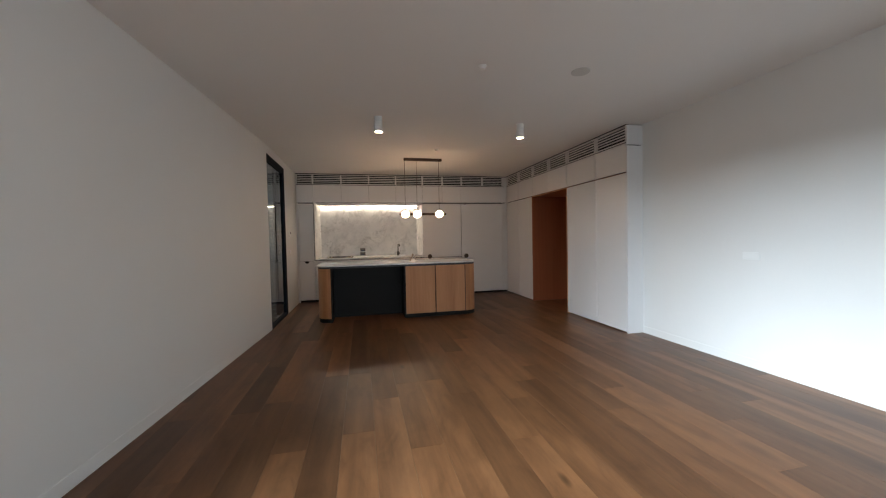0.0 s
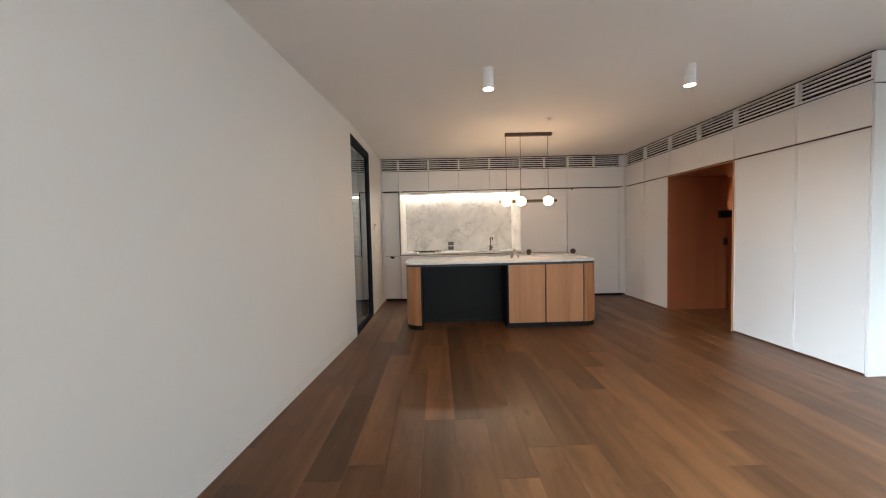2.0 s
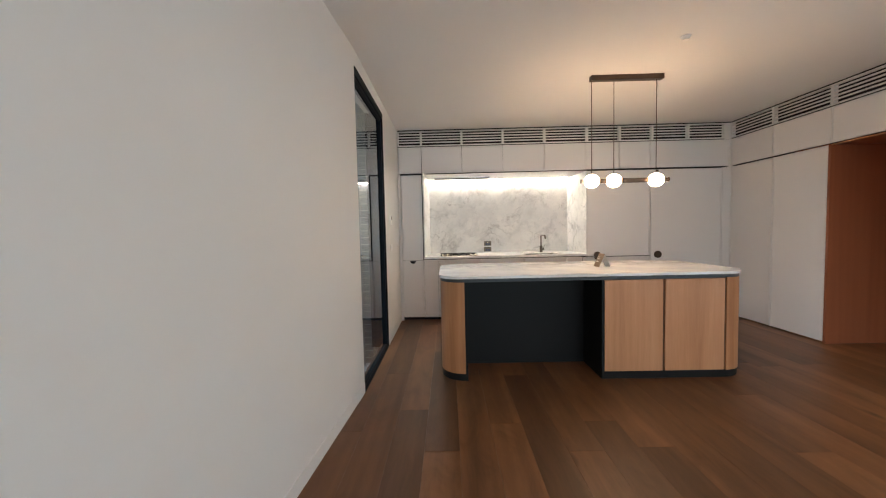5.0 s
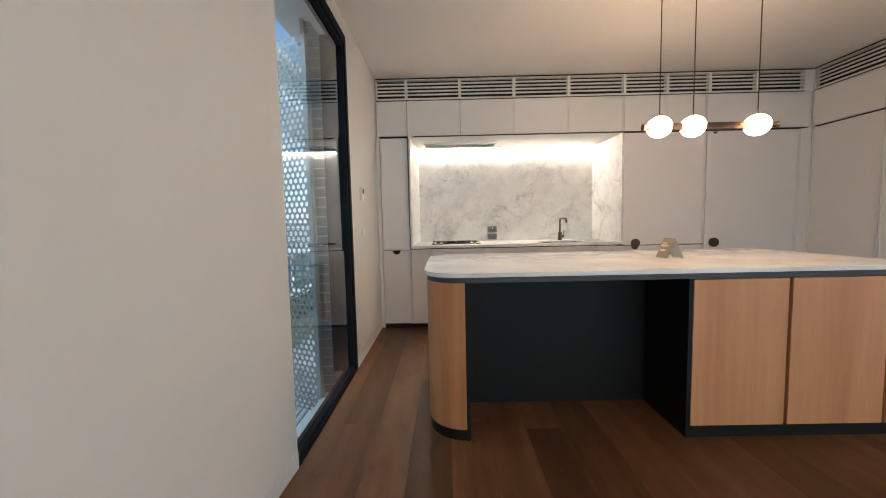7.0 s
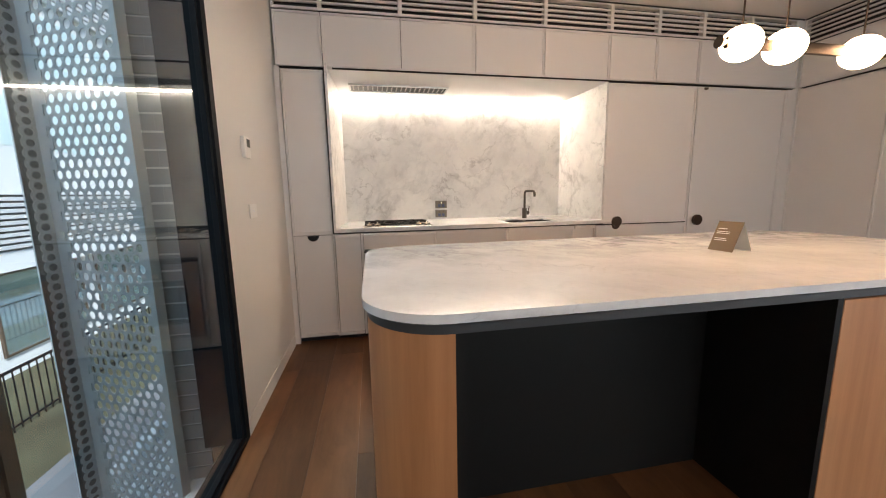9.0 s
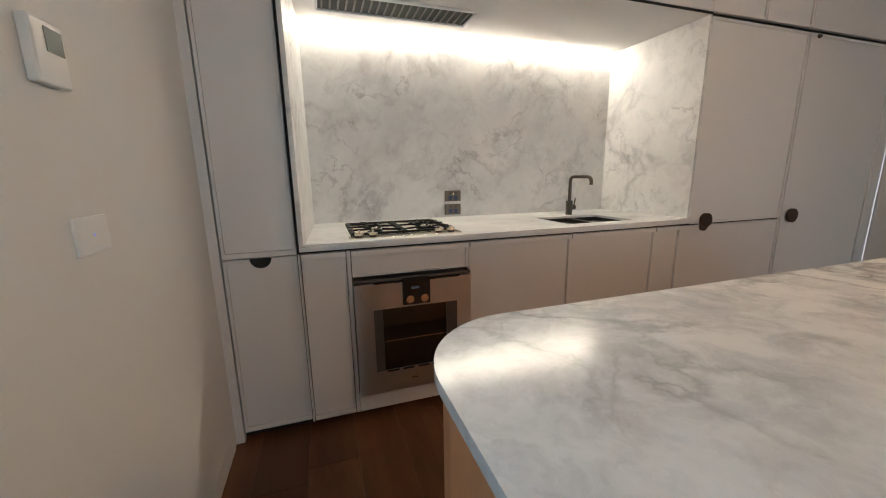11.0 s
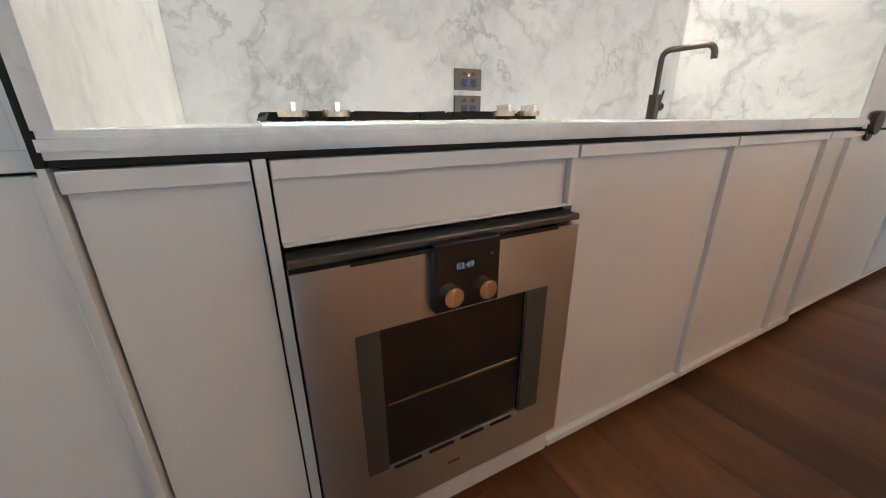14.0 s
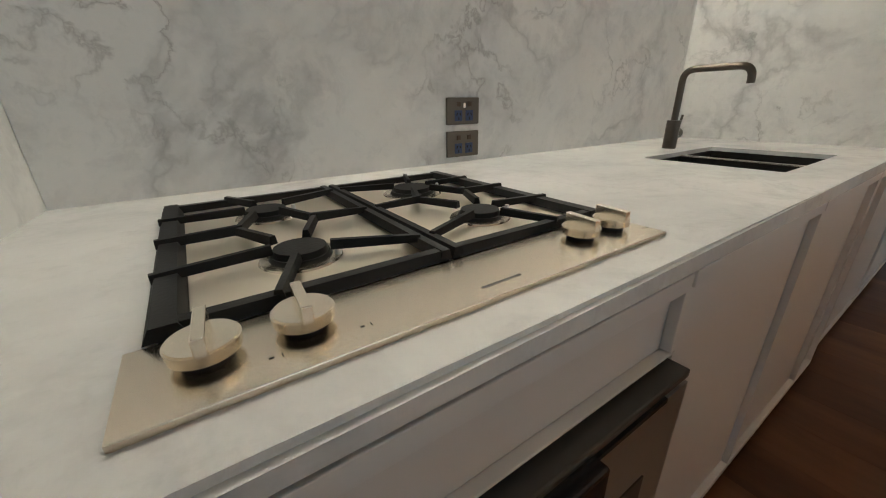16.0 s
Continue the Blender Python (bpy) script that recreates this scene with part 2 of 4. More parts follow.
M_OVENGLASS = mat("oven_glass", (0.012, 0.010, 0.009), 0.05, spec=0.6)
M_OVENGREY = mat("oven_grey_trim", (0.10, 0.098, 0.095), 0.38, 0.5)
M_DISPLAY = mat("display_black", (0.01, 0.01, 0.012), 0.12)
M_WHITEPL = mat("white_plastic", (0.78, 0.78, 0.77), 0.35)
M_GLOBE = emitter("opal_globe", (1.0, 0.63, 0.34), 47.0)
M_LED = emitter("led_strip", (1.0, 0.85, 0.64), 84.0)
M_SPOT = emitter("downlight_lens", (1.0, 0.76, 0.50), 320.0)
M_SCONCE = emitter("hall_globe", (1.0, 0.64, 0.32), 15.0)
M_BLUE = mat("blue_socket_face", (0.018, 0.034, 0.10), 0.4)
M_DIGIT = emitter("display_digits", (0.75, 0.85, 1.0), 0.14)
M_SCREEN = mat("zinc_screen", (0.28, 0.30, 0.30), 0.5, 0.15)
# the screen's zinc again, darkened in colour for its unlit side
M_SCREENSHADE = mat("shaded_zinc", (0.060, 0.066, 0.064), 0.6, 0.1)
M_CARDFACE = painted("card_brown", (0.20, 0.145, 0.095), 0.5, 0.1, 0.05)
M_CARDWHITE = mat("card_white", (0.80, 0.79, 0.77), 0.5)

# ---- building helpers ----


def box(bm, x0, x1, y0, y1, z0, z1, bevel=0.0):
    m = Matrix.Translation(((x0 + x1) / 2, (y0 + y1) / 2, (z0 + z1) / 2)) @ Matrix.Diagonal((x1 - x0, y1 - y0, z1 - z0, 1))
    r = bmesh.ops.create_cube(bm, size=1.0, matrix=m)
    if bevel:
        es = list({e for v in r["verts"] for e in v.link_edges})
        bmesh.ops.bevel(bm, geom=es, offset=bevel, segments=2, affect="EDGES", profile=0.5)
    return bm


def cyl(bm, c, r0, r1, h, axis="z", seg=32):
    rot = {"z": Matrix.Identity(4), "y": Matrix.Rotation(radians(-90), 4, "X"), "x": Matrix.Rotation(radians(90), 4, "Y")}[axis]
    bmesh.ops.create_cone(bm, cap_ends=True, segments=seg, radius1=r0, radius2=r1, depth=h, matrix=Matrix.Translation(c) @ rot)
    return bm


def extrude_outline(bm, pts, z0, z1):
    lo = [bm.verts.new((x, y, z0)) for x, y in pts]
    hi = [bm.verts.new((x, y, z1)) for x, y in pts]
    bm.faces.new(lo[::-1])
    bm.faces.new(hi)
    n = len(pts)
    for i in range(n):
        bm.faces.new((lo[i], lo[(i + 1) % n], hi[(i + 1) % n], hi[i]))
    return bm


def mesh_of(name, bm, material, smooth=False):
    me = bpy.data.meshes.new(name)
    bmesh.ops.recalc_face_normals(bm, faces=bm.faces)
    bm.to_mesh(me)
    bm.free()
    me.materials.append(material)
    if smooth:
        for p in me.polygons:
            p.use_smooth = True
        me.set_sharp_from_angle(angle=radians(35))
    return me


def part(name, bm, material, parent=None, label="", smooth=False):
    o = new(name, mesh_of(name, bm, material, smooth))
    if parent:
        o.parent = parent
    if label:
        o["label"] = label
    return o


def thing(name, label, category, m=None, group=""):
    e = new(name)
    e.empty_display_size = 0.1
    if m is not None:
        e.matrix_world = m
    return tagged(e, label, category, group)


def structure(name, bm, material, label, category):
    return tagged(part(name, bm, material), label, category, "", "structure")


def B():
    return bmesh.new()


# ---- plan ----
XL, XR, XRW = -1.612, 3.065, 3.30
YB, YN, YS = 8.535, 9.276, -2.2
ZC = 2.715
WY0, WY1, WZ1 = 6.195, 7.39, 2.585

# floor base, planks follow at the end of the file
floor = structure("floor", box(box(B(), -1.69, 5.3, 6.0, 9.5, -0.20, -0.012), -2.12, 5.3, YS - 0.2, 6.0, -0.20, -0.012), M_FLOORGAP, "stained oak plank floor throughout the room", "floor")
structure("ceiling", box(B(), -2.12, 5.3, YS - 0.2, 9.5, ZC, ZC + 0.2), M_CEIL, "plain white plaster ceiling", "ceiling")

def wall_x(y):
    """The inner face of the long west wall, which runs slightly askew."""
    return XL - 0.064 * (WY0 - y)


# west wall with the kitchen window and a glazed opening near the start
structure("wall_west", extrude_outline(B(), [(-2.12, 1.60), (wall_x(1.60), 1.60), (XL, WY0), (-1.70, WY0)], 0, ZC), M_WALL, "long plain off-white plaster wall", "wall")
structure("wall_west_1", box(B(), -1.80, XL, WY1, 9.5, 0, ZC), M_WALL, "off-white plaster wall between window and cupboards", "wall")
structure("wall_west_2", box(B(), -1.80, XL, WY0, WY1, WZ1, ZC), M_WALL, "off-white plaster above the window", "wall")
structure("wall_west_3", box(B(), -2.12, -1.92, -1.8, 1.60, 2.22, ZC), M_WALL, "off-white plaster above the opening", "wall")
structure("wall_west_4", box(B(), -2.12, -1.92, YS, -1.8, 0, ZC), M_WALL, "off-white plaster end pier", "wall")
structure("wall_east", box(B(), XRW, 3.45, YS, 4.53, 0, ZC), M_WALL, "plain white plaster wall", "wall")
structure("wall_north", box(B(), -1.80, 5.3, 9.32, 9.5, 0, ZC), M_WALL, "plaster wall behind the cupboards", "wall")
structure("wall_south", box(B(), -2.12, -1.1, YS - 0.15, YS, 0, ZC), M_WALL, "plain plaster pier beside the glazing", "wall")
structure("wall_south_1", box(B(), 2.7, 3.45, YS - 0.15, YS, 0, ZC), M_WALL, "plain plaster pier beside the glazing", "wall")
structure("wall_south_2", box(B(), -1.1, 2.7, YS - 0.15, YS, 2.55, ZC), M_WALL, "plaster above the glazing", "wall")
# added out of view, keeps daylight_west off the exterior by the kitchen window
structure("light_block_wall", box(B(), -5.4, -2.12, 1.62, 1.80, -2.6, 4.2), M_WALL, "unseen plain wall added to block the west daylight lamp", "wall")
# baseboards
structure("baseboard", extrude_outline(B(), [(wall_x(1.60) - 0.02, 1.60), (wall_x(1.60) + 0.004, 1.60), (XL + 0.004, WY0 - 0.002), (XL - 0.02, WY0 - 0.002)], 0.0, 0.085), M_WALL, "thin white skirting along the long wall", "baseboard")
structure("baseboard_1", box(B(), XL, XL + 0.004, WY1 + 0.003, 8.50, 0.0, 0.085), M_WALL, "thin white skirting beside the cupboards", "baseboard")
structure("baseboard_2", box(B(), XRW - 0.004, XRW, YS, 4.53, 0.0, 0.085), M_WALL, "thin white skirting along the bright wall", "baseboard")

# hall beyond the timber opening
HY0, HY1, HZ = 5.955, 7.215, 2.095
structure("hall_wall", box(B(), 3.10, 3.98, 7.19, 7.62, 0, 2.1035), M_HALL, "warm red-brown timber veneer hall wall", "wall")
structure("hall_wall_3", box(B(), 3.98, 4.85, 7.44, 7.62, 0, ZC), M_HALL, "recessed red-brown timber veneer hall wall", "wall")
structure("hall_wall_1", box(B(), 4.75, 4.90, 4.0, 7.44, 0, ZC), M_HALL, "red-brown timber veneer wall at the hall's end", "wall")
structure("hall_wall_2", box(B(), 3.70, 4.75, 4.40, 4.55, 0, ZC), M_HALL, "red-brown timber veneer wall closing the hall", "wall")
structure("hall_ceiling", box(box(B(), 3.10, 4.75, 4.55, 7.19, 2.086, 2.103), 3.98, 4.75, 7.19, 7.44, 2.086, 2.103), M_HALL, "timber-lined hall ceiling", "ceiling")
structure("trim", box(B(), XR - 0.004, 3.70, HY0 - 0.018, HY0, 0, HZ), M_OAK, "pale timber edge lining of the hall opening", "trim")
structure("trim_1", box(B(), XR - 0.002, 3.10, HY1 - 0.025, HY1, 0, HZ), M_HALL, "red-brown timber lining of the hall opening", "trim")
structure("trim_2", box(B(), XR, 3.10, HY0, HY1 - 0.025, HZ - 0.012, HZ), M_OAK, "timber head of the hall opening", "trim")

# ---- joinery ----


def add_door(parent, w, h, rims, depth, name="door"):
    """A lacquered door w by h facing -y: a flat panel, and raised rails on it; rims gives their widths (west, east, foot, head)."""
    l, r, f, t = rims
    door = part(name, box(B(), 0, w, depth, depth + 0.012, 0, h), M_CAB, parent)
    for kind, x0, x1, z0, z1 in (("rail", 0, w, 0, f), ("rail", 0, w, h - t, h), ("stile", 0, l, f, h - t), ("stile", w - r, w, f, h - t)):
        if x1 - x0 > 0.001 and z1 - z0 > 0.001:
            part(kind, box(B(), x0, x1, 0 if kind == "rail" else 0.0004, depth - 0.0003, z0, z1, 0.0015), M_CAB, door)
    return door


def half_disc(bm, cx, cz, r, y0, y1, up=False, seg=20):
    sgn = 1 if up else -1
    pts = [(cx + r * math.cos(math.pi * k / seg), cz + sgn * r * math.sin(math.pi * k / seg)) for k in range(seg + 1)]
    f = [bm.verts.new((x, y0, z)) for x, z in pts]
    b = [bm.verts.new((x, y1, z)) for x, z in pts]
    bm.faces.new(f)
    bm.faces.new(b[::-1])
    n = len(pts)
    for i in range(n):
        bm.faces.new((f[i], b[i], b[(i + 1) % n], f[(i + 1) % n]))
    return bm


def cupboard(name, label, m, w, h, deep, gap=0.0025, group="", rim=0.015, rims=None, depth=0.010):
    """One cupboard with one door; m puts its front lower corner, width along local x."""
    t = thing(name, label, "cabinet", m, group)
    part("body", box(B(), 0.0, w, 0.030, deep, 0.0, h), M_DARKGAP, t, "dark carcass")
    d = add_door(t, w - 2 * gap, h - 2 * gap, rims or (rim, rim, rim, rim), depth)
    d.location = (gap, 0, gap)
    return t, d


def back(x, z):
    return Matrix.Translation((x, YB, z))


def side(y, z):
    return Matrix.Translation((XR, y, z)) @ Matrix.Rotation(radians(-90), 4, "Z")


GU = "upper cupboards"
ue = [-1.600, -1.270, -0.695, -0.115, 0.472, 1.066, 1.521, 1.955, 3.060]
for a, c in zip(ue[:-1], ue[1:]):
    cupboard("upper_cupboard", "off-white lacquered upper cupboard under the air grille", back(a, 2.105), c - a, 0.372, 0.60, group=GU)
# side stile at the west wall
structure("trim_3", box(B(), XL, -1.576, YB - 0.002, YB + 0.03, 0.0, 2.100), M_CAB, "off-white scribe strip at the wall", "trim")

# tall pantry unit
tp, d = cupboard("pantry_cupboard", "off-white tall pantry cupboard above its bin drawer", back(-1.572, 0.868), 0.298, 1.218, 0.60, rims=(0.013, 0.010, 0.024, 0.014), depth=0.012)
tb, d = cupboard("drawer_cupboard", "off-white lower cupboard with half-moon finger pull", back(-1.572, 0.045), 0.298, 0.8228, 0.60, rims=(0.013, 0.010, 0.022, 0.0), depth=0.012)
part("handle", half_disc(B(), 0.146, 0.8172, 0.043, 0.006, 0.0135), M_DARKGAP, d, "black half-moon finger pull")

# base units under the niche worktop
BF = YB - 0.018


def base(x, z):
    return Matrix.Translation((x, BF, z))


GB = "base cupboards"
zt = 0.874
for x0, x1, lab in ((-1.262, -1.064, "narrow off-white base cupboard beside the oven"), (-0.452, 0.168, "off-white base cupboard under the worktop"),
                    (0.172, 0.782, "off-white base cupboard under the sink"), (0.786, 0.992, "narrow off-white base cupboard beside the fridge")):
    cupboard("base_cupboard", lab, base(x0, 0.045), x1 - x0, zt - 0.045, 0.60, group=GB, rims=(0.0, 0.0 if x0 < -1 else 0.014, 0.022, 0.026), depth=0.017)
ov_t, d = cupboard("base_cupboard", "off-white drawer front above the oven", base(-1.044, 0.742), 0.588, zt - 0.742, 0.58, group=GB, rims=(0.0, 0.014, 0.004, 0.026), depth=0.017)
ov_f = thing("filler_cabinet", "off-white filler panel under the oven", "cabinet", base(-1.044, 0.045))
part("panel", box(B(), 0, 0.588, 0.0, 0.024, 0.0, 0.093, 0.003), M_CAB, ov_f)
for x in (-1.064, -0.4545):
    structure("trim_4" if x < -1 else "trim_5", box(B(), x + 0.001, x + (0.018 if x < -1 else 0.0), BF + 0.002, BF + 0.03, 0.045, zt) if x < -1 else box(B(), x - 0.001, x + 0.0015, BF + 0.004, BF + 0.03, 0.045, zt),
              M_CAB, "off-white stile beside the oven", "trim")
structure("trim_6", box(B(), -1.60, 3.06, YB + 0.05, YB + 0.07, 0.0, 0.046), M_DARKGAP, "recessed dark kick board", "baseboard")

# fridge and tall cupboard
ff, d = cupboard("fridge_cupboard", "off-white integrated fridge door with bronze disc pull", back(1.066, 0.872), 0.886, 1.214, 0.62)
part("handle", cyl(B(), (0.135, -0.010, 0.022), 0.046, 0.046, 0.02, "y"), M_BRONZE, d, "round bronze pull", True)
fd, d = cupboard("freezer_drawer", "off-white lower fridge drawer", back(1.004, 0.045), 0.948, 0.822, 0.62)
part("handle", half_disc(B(), 0.197, 0.818, 0.040, -0.004, 0.004), M_BRONZE, d, "bronze half-disc pull")
lt, d = cupboard("larder_cupboard", "off-white full-height larder door with round bronze pull", back(1.958, 0.045), 1.000, 2.041, 0.62)
part("handle", cyl(B(), (0.098, -0.010, 0.838), 0.050, 0.050, 0.02, "y"), M_BRONZE, d, "round bronze pull", True)
part("catch", half_disc(B(), 0.085, 2.030, 0.022, -0.004, 0.004), M_BRONZE, d, "small bronze catch")
structure("trim_7", box(B(), 2.962, XR + 0.01, YB + 0.003, YB + 0.03, 0.045, 2.09), M_CAB, "off-white corner stile", "trim")

# east run of panels and cupboards round the hall opening
GE = "east wall cupboards"
for y1, y0 in ((5.18, 4.545), (5.935, 5.18), (7.875, 7.22), (8.530, 7.875)):
    cupboard("wall_cupboard", "full-height off-white cupboard door in the side wall", side(y1, 0.015), y1 - y0, 2.077, 0.22 if y1 < 6 else 0.5, group=GE, rim=0.012)
ee = [4.545, 5.19, 5.955, 6.575, 7.20, 7.88, 8.530]
for y0, y1 in zip(ee[:-1], ee[1:]):
    cupboard("upper_cupboard", "off-white overhead panel beneath the side air grille", side(y1, 2.105), y1 - y0, 0.372, 0.22 if y1 < 7 else 0.5, group=GU, rim=0.008)
structure("wall_east_1", box(B(), XR + 0.002, 3.45, 4.525, 4.543, 0.0, 2.44), M_CAB, "off-white end panel of the built-in cupboards", "wall")
structure("wall_east_2", box(B(), XR + 0.002, 3.45, 4.523, 4.543, 2.452, 2.70), M_CAB, "off-white end panel beside the air grille", "wall")
structure("wall_east_3", box(B(), 3.29, 3.70, 4.543, 5.93, 0.0, ZC), M_WALL, "plaster wall behind the cupboards", "wall")


# ---- air grilles ----
def grille(m, w, h=0.212):
    t = thing("air_grille", "white slatted air grille under the ceiling", "vent", m, "air grilles")
    part("backing", box(B(), 0, w, 0.050, 0.062, 0, h), M_DARKGAP, t, "black duct backing")
    fr = B()
    for x0, x1, z0, z1 in ((0, 0.014, 0, h), (w - 0.014, w, 0, h), (0.014, w - 0.014, 0, 0.016), (0.014, w - 0.014, h - 0.010, h)):
        box(fr, x0, x1, 0.0, 0.05, z0, z1)
    part("frame", fr, M_VENT, t)
    n = 5
    pitch = (h - 0.026) / (n + 0.0)
    sl = mesh_of("slat", box(B(), 0.014, w - 0.014, 0.004, 0.022, -0.0068, 0.0068), M_VENT)
    for k in range(1, n):
        o = new("slat", sl)
        o.parent = t
        o.location = (0, 0, 0.016 + k * pitch)
    return t


ve = [-1.600, -1.271, -0.694, -0.112, 0.474, 1.070, 1.527, 1.978, 2.478, 2.985]
for a, c in zip(ve[:-1], ve[1:]):
    grille(back(a, 2.487), c - a)
structure("trim_8", box(B(), 2.985, XR + 0.01, YB + 0.002, YB + 0.03, 2.48, 2.70), M_VENT, "off-white corner piece between grilles", "trim")
for y0, y1 in zip(ee[:-1], ee[1:]):
    grille(side(y1, 2.487), y1 - y0)
structure("trim_9", box(B(), -1.60, XR, YB + 0.004, YB + 0.05, 2.6995, ZC - 0.0005), M_DARKGAP, "black shadow gap at the ceiling", "trim")
structure("trim_10", box(B(), XR + 0.004, XR + 0.05, 4.55, YB, 2.6995, ZC - 0.0005), M_DARKGAP, "black shadow gap at the ceiling", "trim")
structure("trim_11", box(B(), -1.60, XR, YB + 0.012, YB + 0.05, 2.478, 2.487), M_DARKGAP, "black shadow gap under the grille", "trim")
structure("trim_12", box(B(), XR + 0.012, XR + 0.05, 4.55, YB, 2.478, 2.487), M_DARKGAP, "black shadow gap under the grille", "trim")

# ---- niche: worktop, splashback, light ----
NX0, NX1, NZ = -1.207, 1.028, 2.090
SX0, SX1, SY0, SY1 = 0.215, 0.700, 8.615, 8.965


def slab_with_hole(xs, ys, z0, z1):
    """A slab over the grid xs by ys whose middle cell is open."""
    bm = B()
    g = {(i, j, k): bm.verts.new((x, y, z)) for i, x in enumerate(xs) for j, y in enumerate(ys) for k, z in enumerate((z0, z1))}
    solid = {(i, j) for i in range(3) for j in range(3)} - {(1, 1)}
    for i, j in solid:
        bm.faces.new((g[i, j, 1], g[i + 1, j, 1], g[i + 1, j + 1, 1], g[i, j + 1, 1]))
        bm.faces.new((g[i, j, 0], g[i, j + 1, 0], g[i + 1, j + 1, 0], g[i + 1, j, 0]))
        for (di, dj), (a, c) in (((-1, 0), ((i, j), (i, j + 1))), ((1, 0), ((i + 1, j), (i + 1, j + 1))), ((0, -1), ((i, j), (i + 1, j))), ((0, 1), ((i, j + 1), (i + 1, j + 1)))):
            if (i + di, j + dj) not in solid:
                bm.faces.new((g[a[0], a[1], 0], g[c[0], c[1], 0], g[c[0], c[1], 1], g[a[0], a[1], 1]))
    return bm


bmw = slab_with_hole((-1.262, SX0, SX1, 1.062), (BF - 0.012, SY0, SY1, 9.30), 0.884, 0.915)
front = [e for e in bmw.edges if all(abs(q.co.y - (BF - 0.012)) < 1e-4 for q in e.verts) and abs(e.verts[0].co.z - e.verts[1].co.z) < 1e-4]
bmesh.ops.bevel(bmw, geom=front, offset=0.009, segments=4, affect="EDGES")
tagged(part("worktop", bmw, M_MARBLE, None, "", True), "polished grey-veined white marble worktop in the niche", "worktop")
structure("splashback", box(B(), NX0, NX1, YN, 9.30, 0.915, 2.13), M_SPLASH, "grey-veined marble splashback slab", "splashback")
structure("splashback_1", extrude_outline(B(), [(-1.262, BF - 0.010), (-1.243, BF - 0.010), (NX0, 9.30), (-1.262, 9.30)], 0.915, 2.13), M_SPLASH, "marble side slab of the niche", "splashback")
structure("splashback_2", extrude_outline(B(), [(1.052, YB + 0.002), (1.064, YB + 0.002), (1.064, 9.30), (NX1, 9.30)], 0.915, 2.13), M_SPLASH, "marble side slab of the niche", "splashback")
structure("niche_ceiling", box(B(), -1.262, 1.064, YB + 0.004, 9.238, NZ, NZ + 0.03), M_CAB, "off-white soffit of the lit niche", "ceiling")
structure("trim_13", box(B(), -1.2705, -1.2625, BF - 0.006, YB + 0.05, 0.876, 2.098), M_DARKGAP, "thin black edge strip round the niche", "trim")
structure("trim_14", box(B(), -1.262, 1.062, BF + 0.004, YB + 0.05, 0.875, 0.884), M_DARKGAP, "black shadow gap under the worktop", "trim")
structure("trim_15", box(B(), NX0, 1.066, BF + 0.016, YB + 0.05, 2.091, 2.103), M_DARKGAP, "thin black edge strip above the niche", "trim")
structure("trim_16", box(B(), -1.2715, -1.2640, BF - 0.002, YB + 0.03, 0.045, 0.875), M_CAB, "off-white stile between pantry and base cupboards", "trim")
led = thing("led_strip_light", "warm white linear light along the splashback top", "light", Matrix.Translation((0, 0, NZ)))
part("channel", box(B(), NX0 + 0.002, NX1 - 0.002, 9.2395, 9.2745, 0.0025, 0.042), M_WHITEPL, led)
wedge = B()
for x in (NX0 + 0.01, NX1 - 0.01):
    wedge.verts.new((x, 9.2405, 0.0)), wedge.verts.new((x, 9.2730, 0.0)), wedge.verts.new((x, 9.2700, -0.0110))
wv_ = list(wedge.verts)
for f in ((0, 1, 2), (3, 5, 4), (0, 3, 4, 1), (1, 4, 5, 2), (2, 5, 3, 0)):
    wedge.faces.new([wv_[q] for q in f])
part("diffuser", wedge, M_LED, led, "glowing warm diffuser, canted forward")

# range hood grille
hood = thing("range_hood", "slim dark slatted extractor set in the niche soffit", "extractor", Matrix.Translation((-0.685, 8.975, NZ)))
fr = B()
for x0, x1, y0, y1 in ((-0.425, 0.425, -0.105, -0.092), (-0.425, 0.425, 0.092, 0.105), (-0.425, -0.412, -0.092, 0.092), (0.412, 0.425, -0.092, 0.092)):
    box(fr, x0, x1, y0, y1, -0.012, 0.0)
part("frame", fr, M_STEEL, hood, "brushed steel rim")
part("filter", box(B(), -0.412, 0.412, -0.092, 0.092, -0.004, -0.001), M_BLACK, hood, "dark filter")
slat = mesh_of("slat", box(B(), -0.004, 0.004, -0.09, 0.09, -0.010, -0.004), M_TAP)
for k in range(20):
    o = new("slat", slat)
    o.parent = hood
    o.location = (-0.39 + k * 0.041, 0, 0)
part("control", box(B(), -0.09, 0.09, -0.125, -0.106, -0.014, -0.001, 0.002), M_STEEL, hood, "steel control strip")

# ---- oven ----
oven = thing("oven", "stainless built-in oven with dark glass window", "oven", Matrix.Translation((-1.042, BF - 0.012, 0.142)))
OW, OH = 0.584, 0.590
door_b = B()
for x0, x1, z0, z1 in ((0, 0.128, 0.0, OH - 0.022), (0.452, OW, 0.0, OH - 0.022), (0.128, 0.452, 0.0, 0.118), (0.128, 0.452, 0.438, OH - 0.022)):
    box(door_b, x0, x1, -0.012, 0.028, z0, z1)
bmesh.ops.remove_doubles(door_b, verts=door_b.verts, dist=0.0001)
od = part("door", door_b, M_STEEL, oven, "brushed stainless door")
part("window", box(B(), 0.128, 0.452, -0.008, 0.02, 0.118, 0.438), M_OVENGLASS, od, "dark glass window")
part("side_trim", box(B(), 0.452, 0.508, -0.0145, -0.012, 0.118, 0.438), M_OVENGREY, od, "grey glass strip")
part("side_trim", box(B(), 0.085, 0.128, -0.0145, -0.012, 0.118, 0.438), M_OVENGREY, od, "grey glass strip")
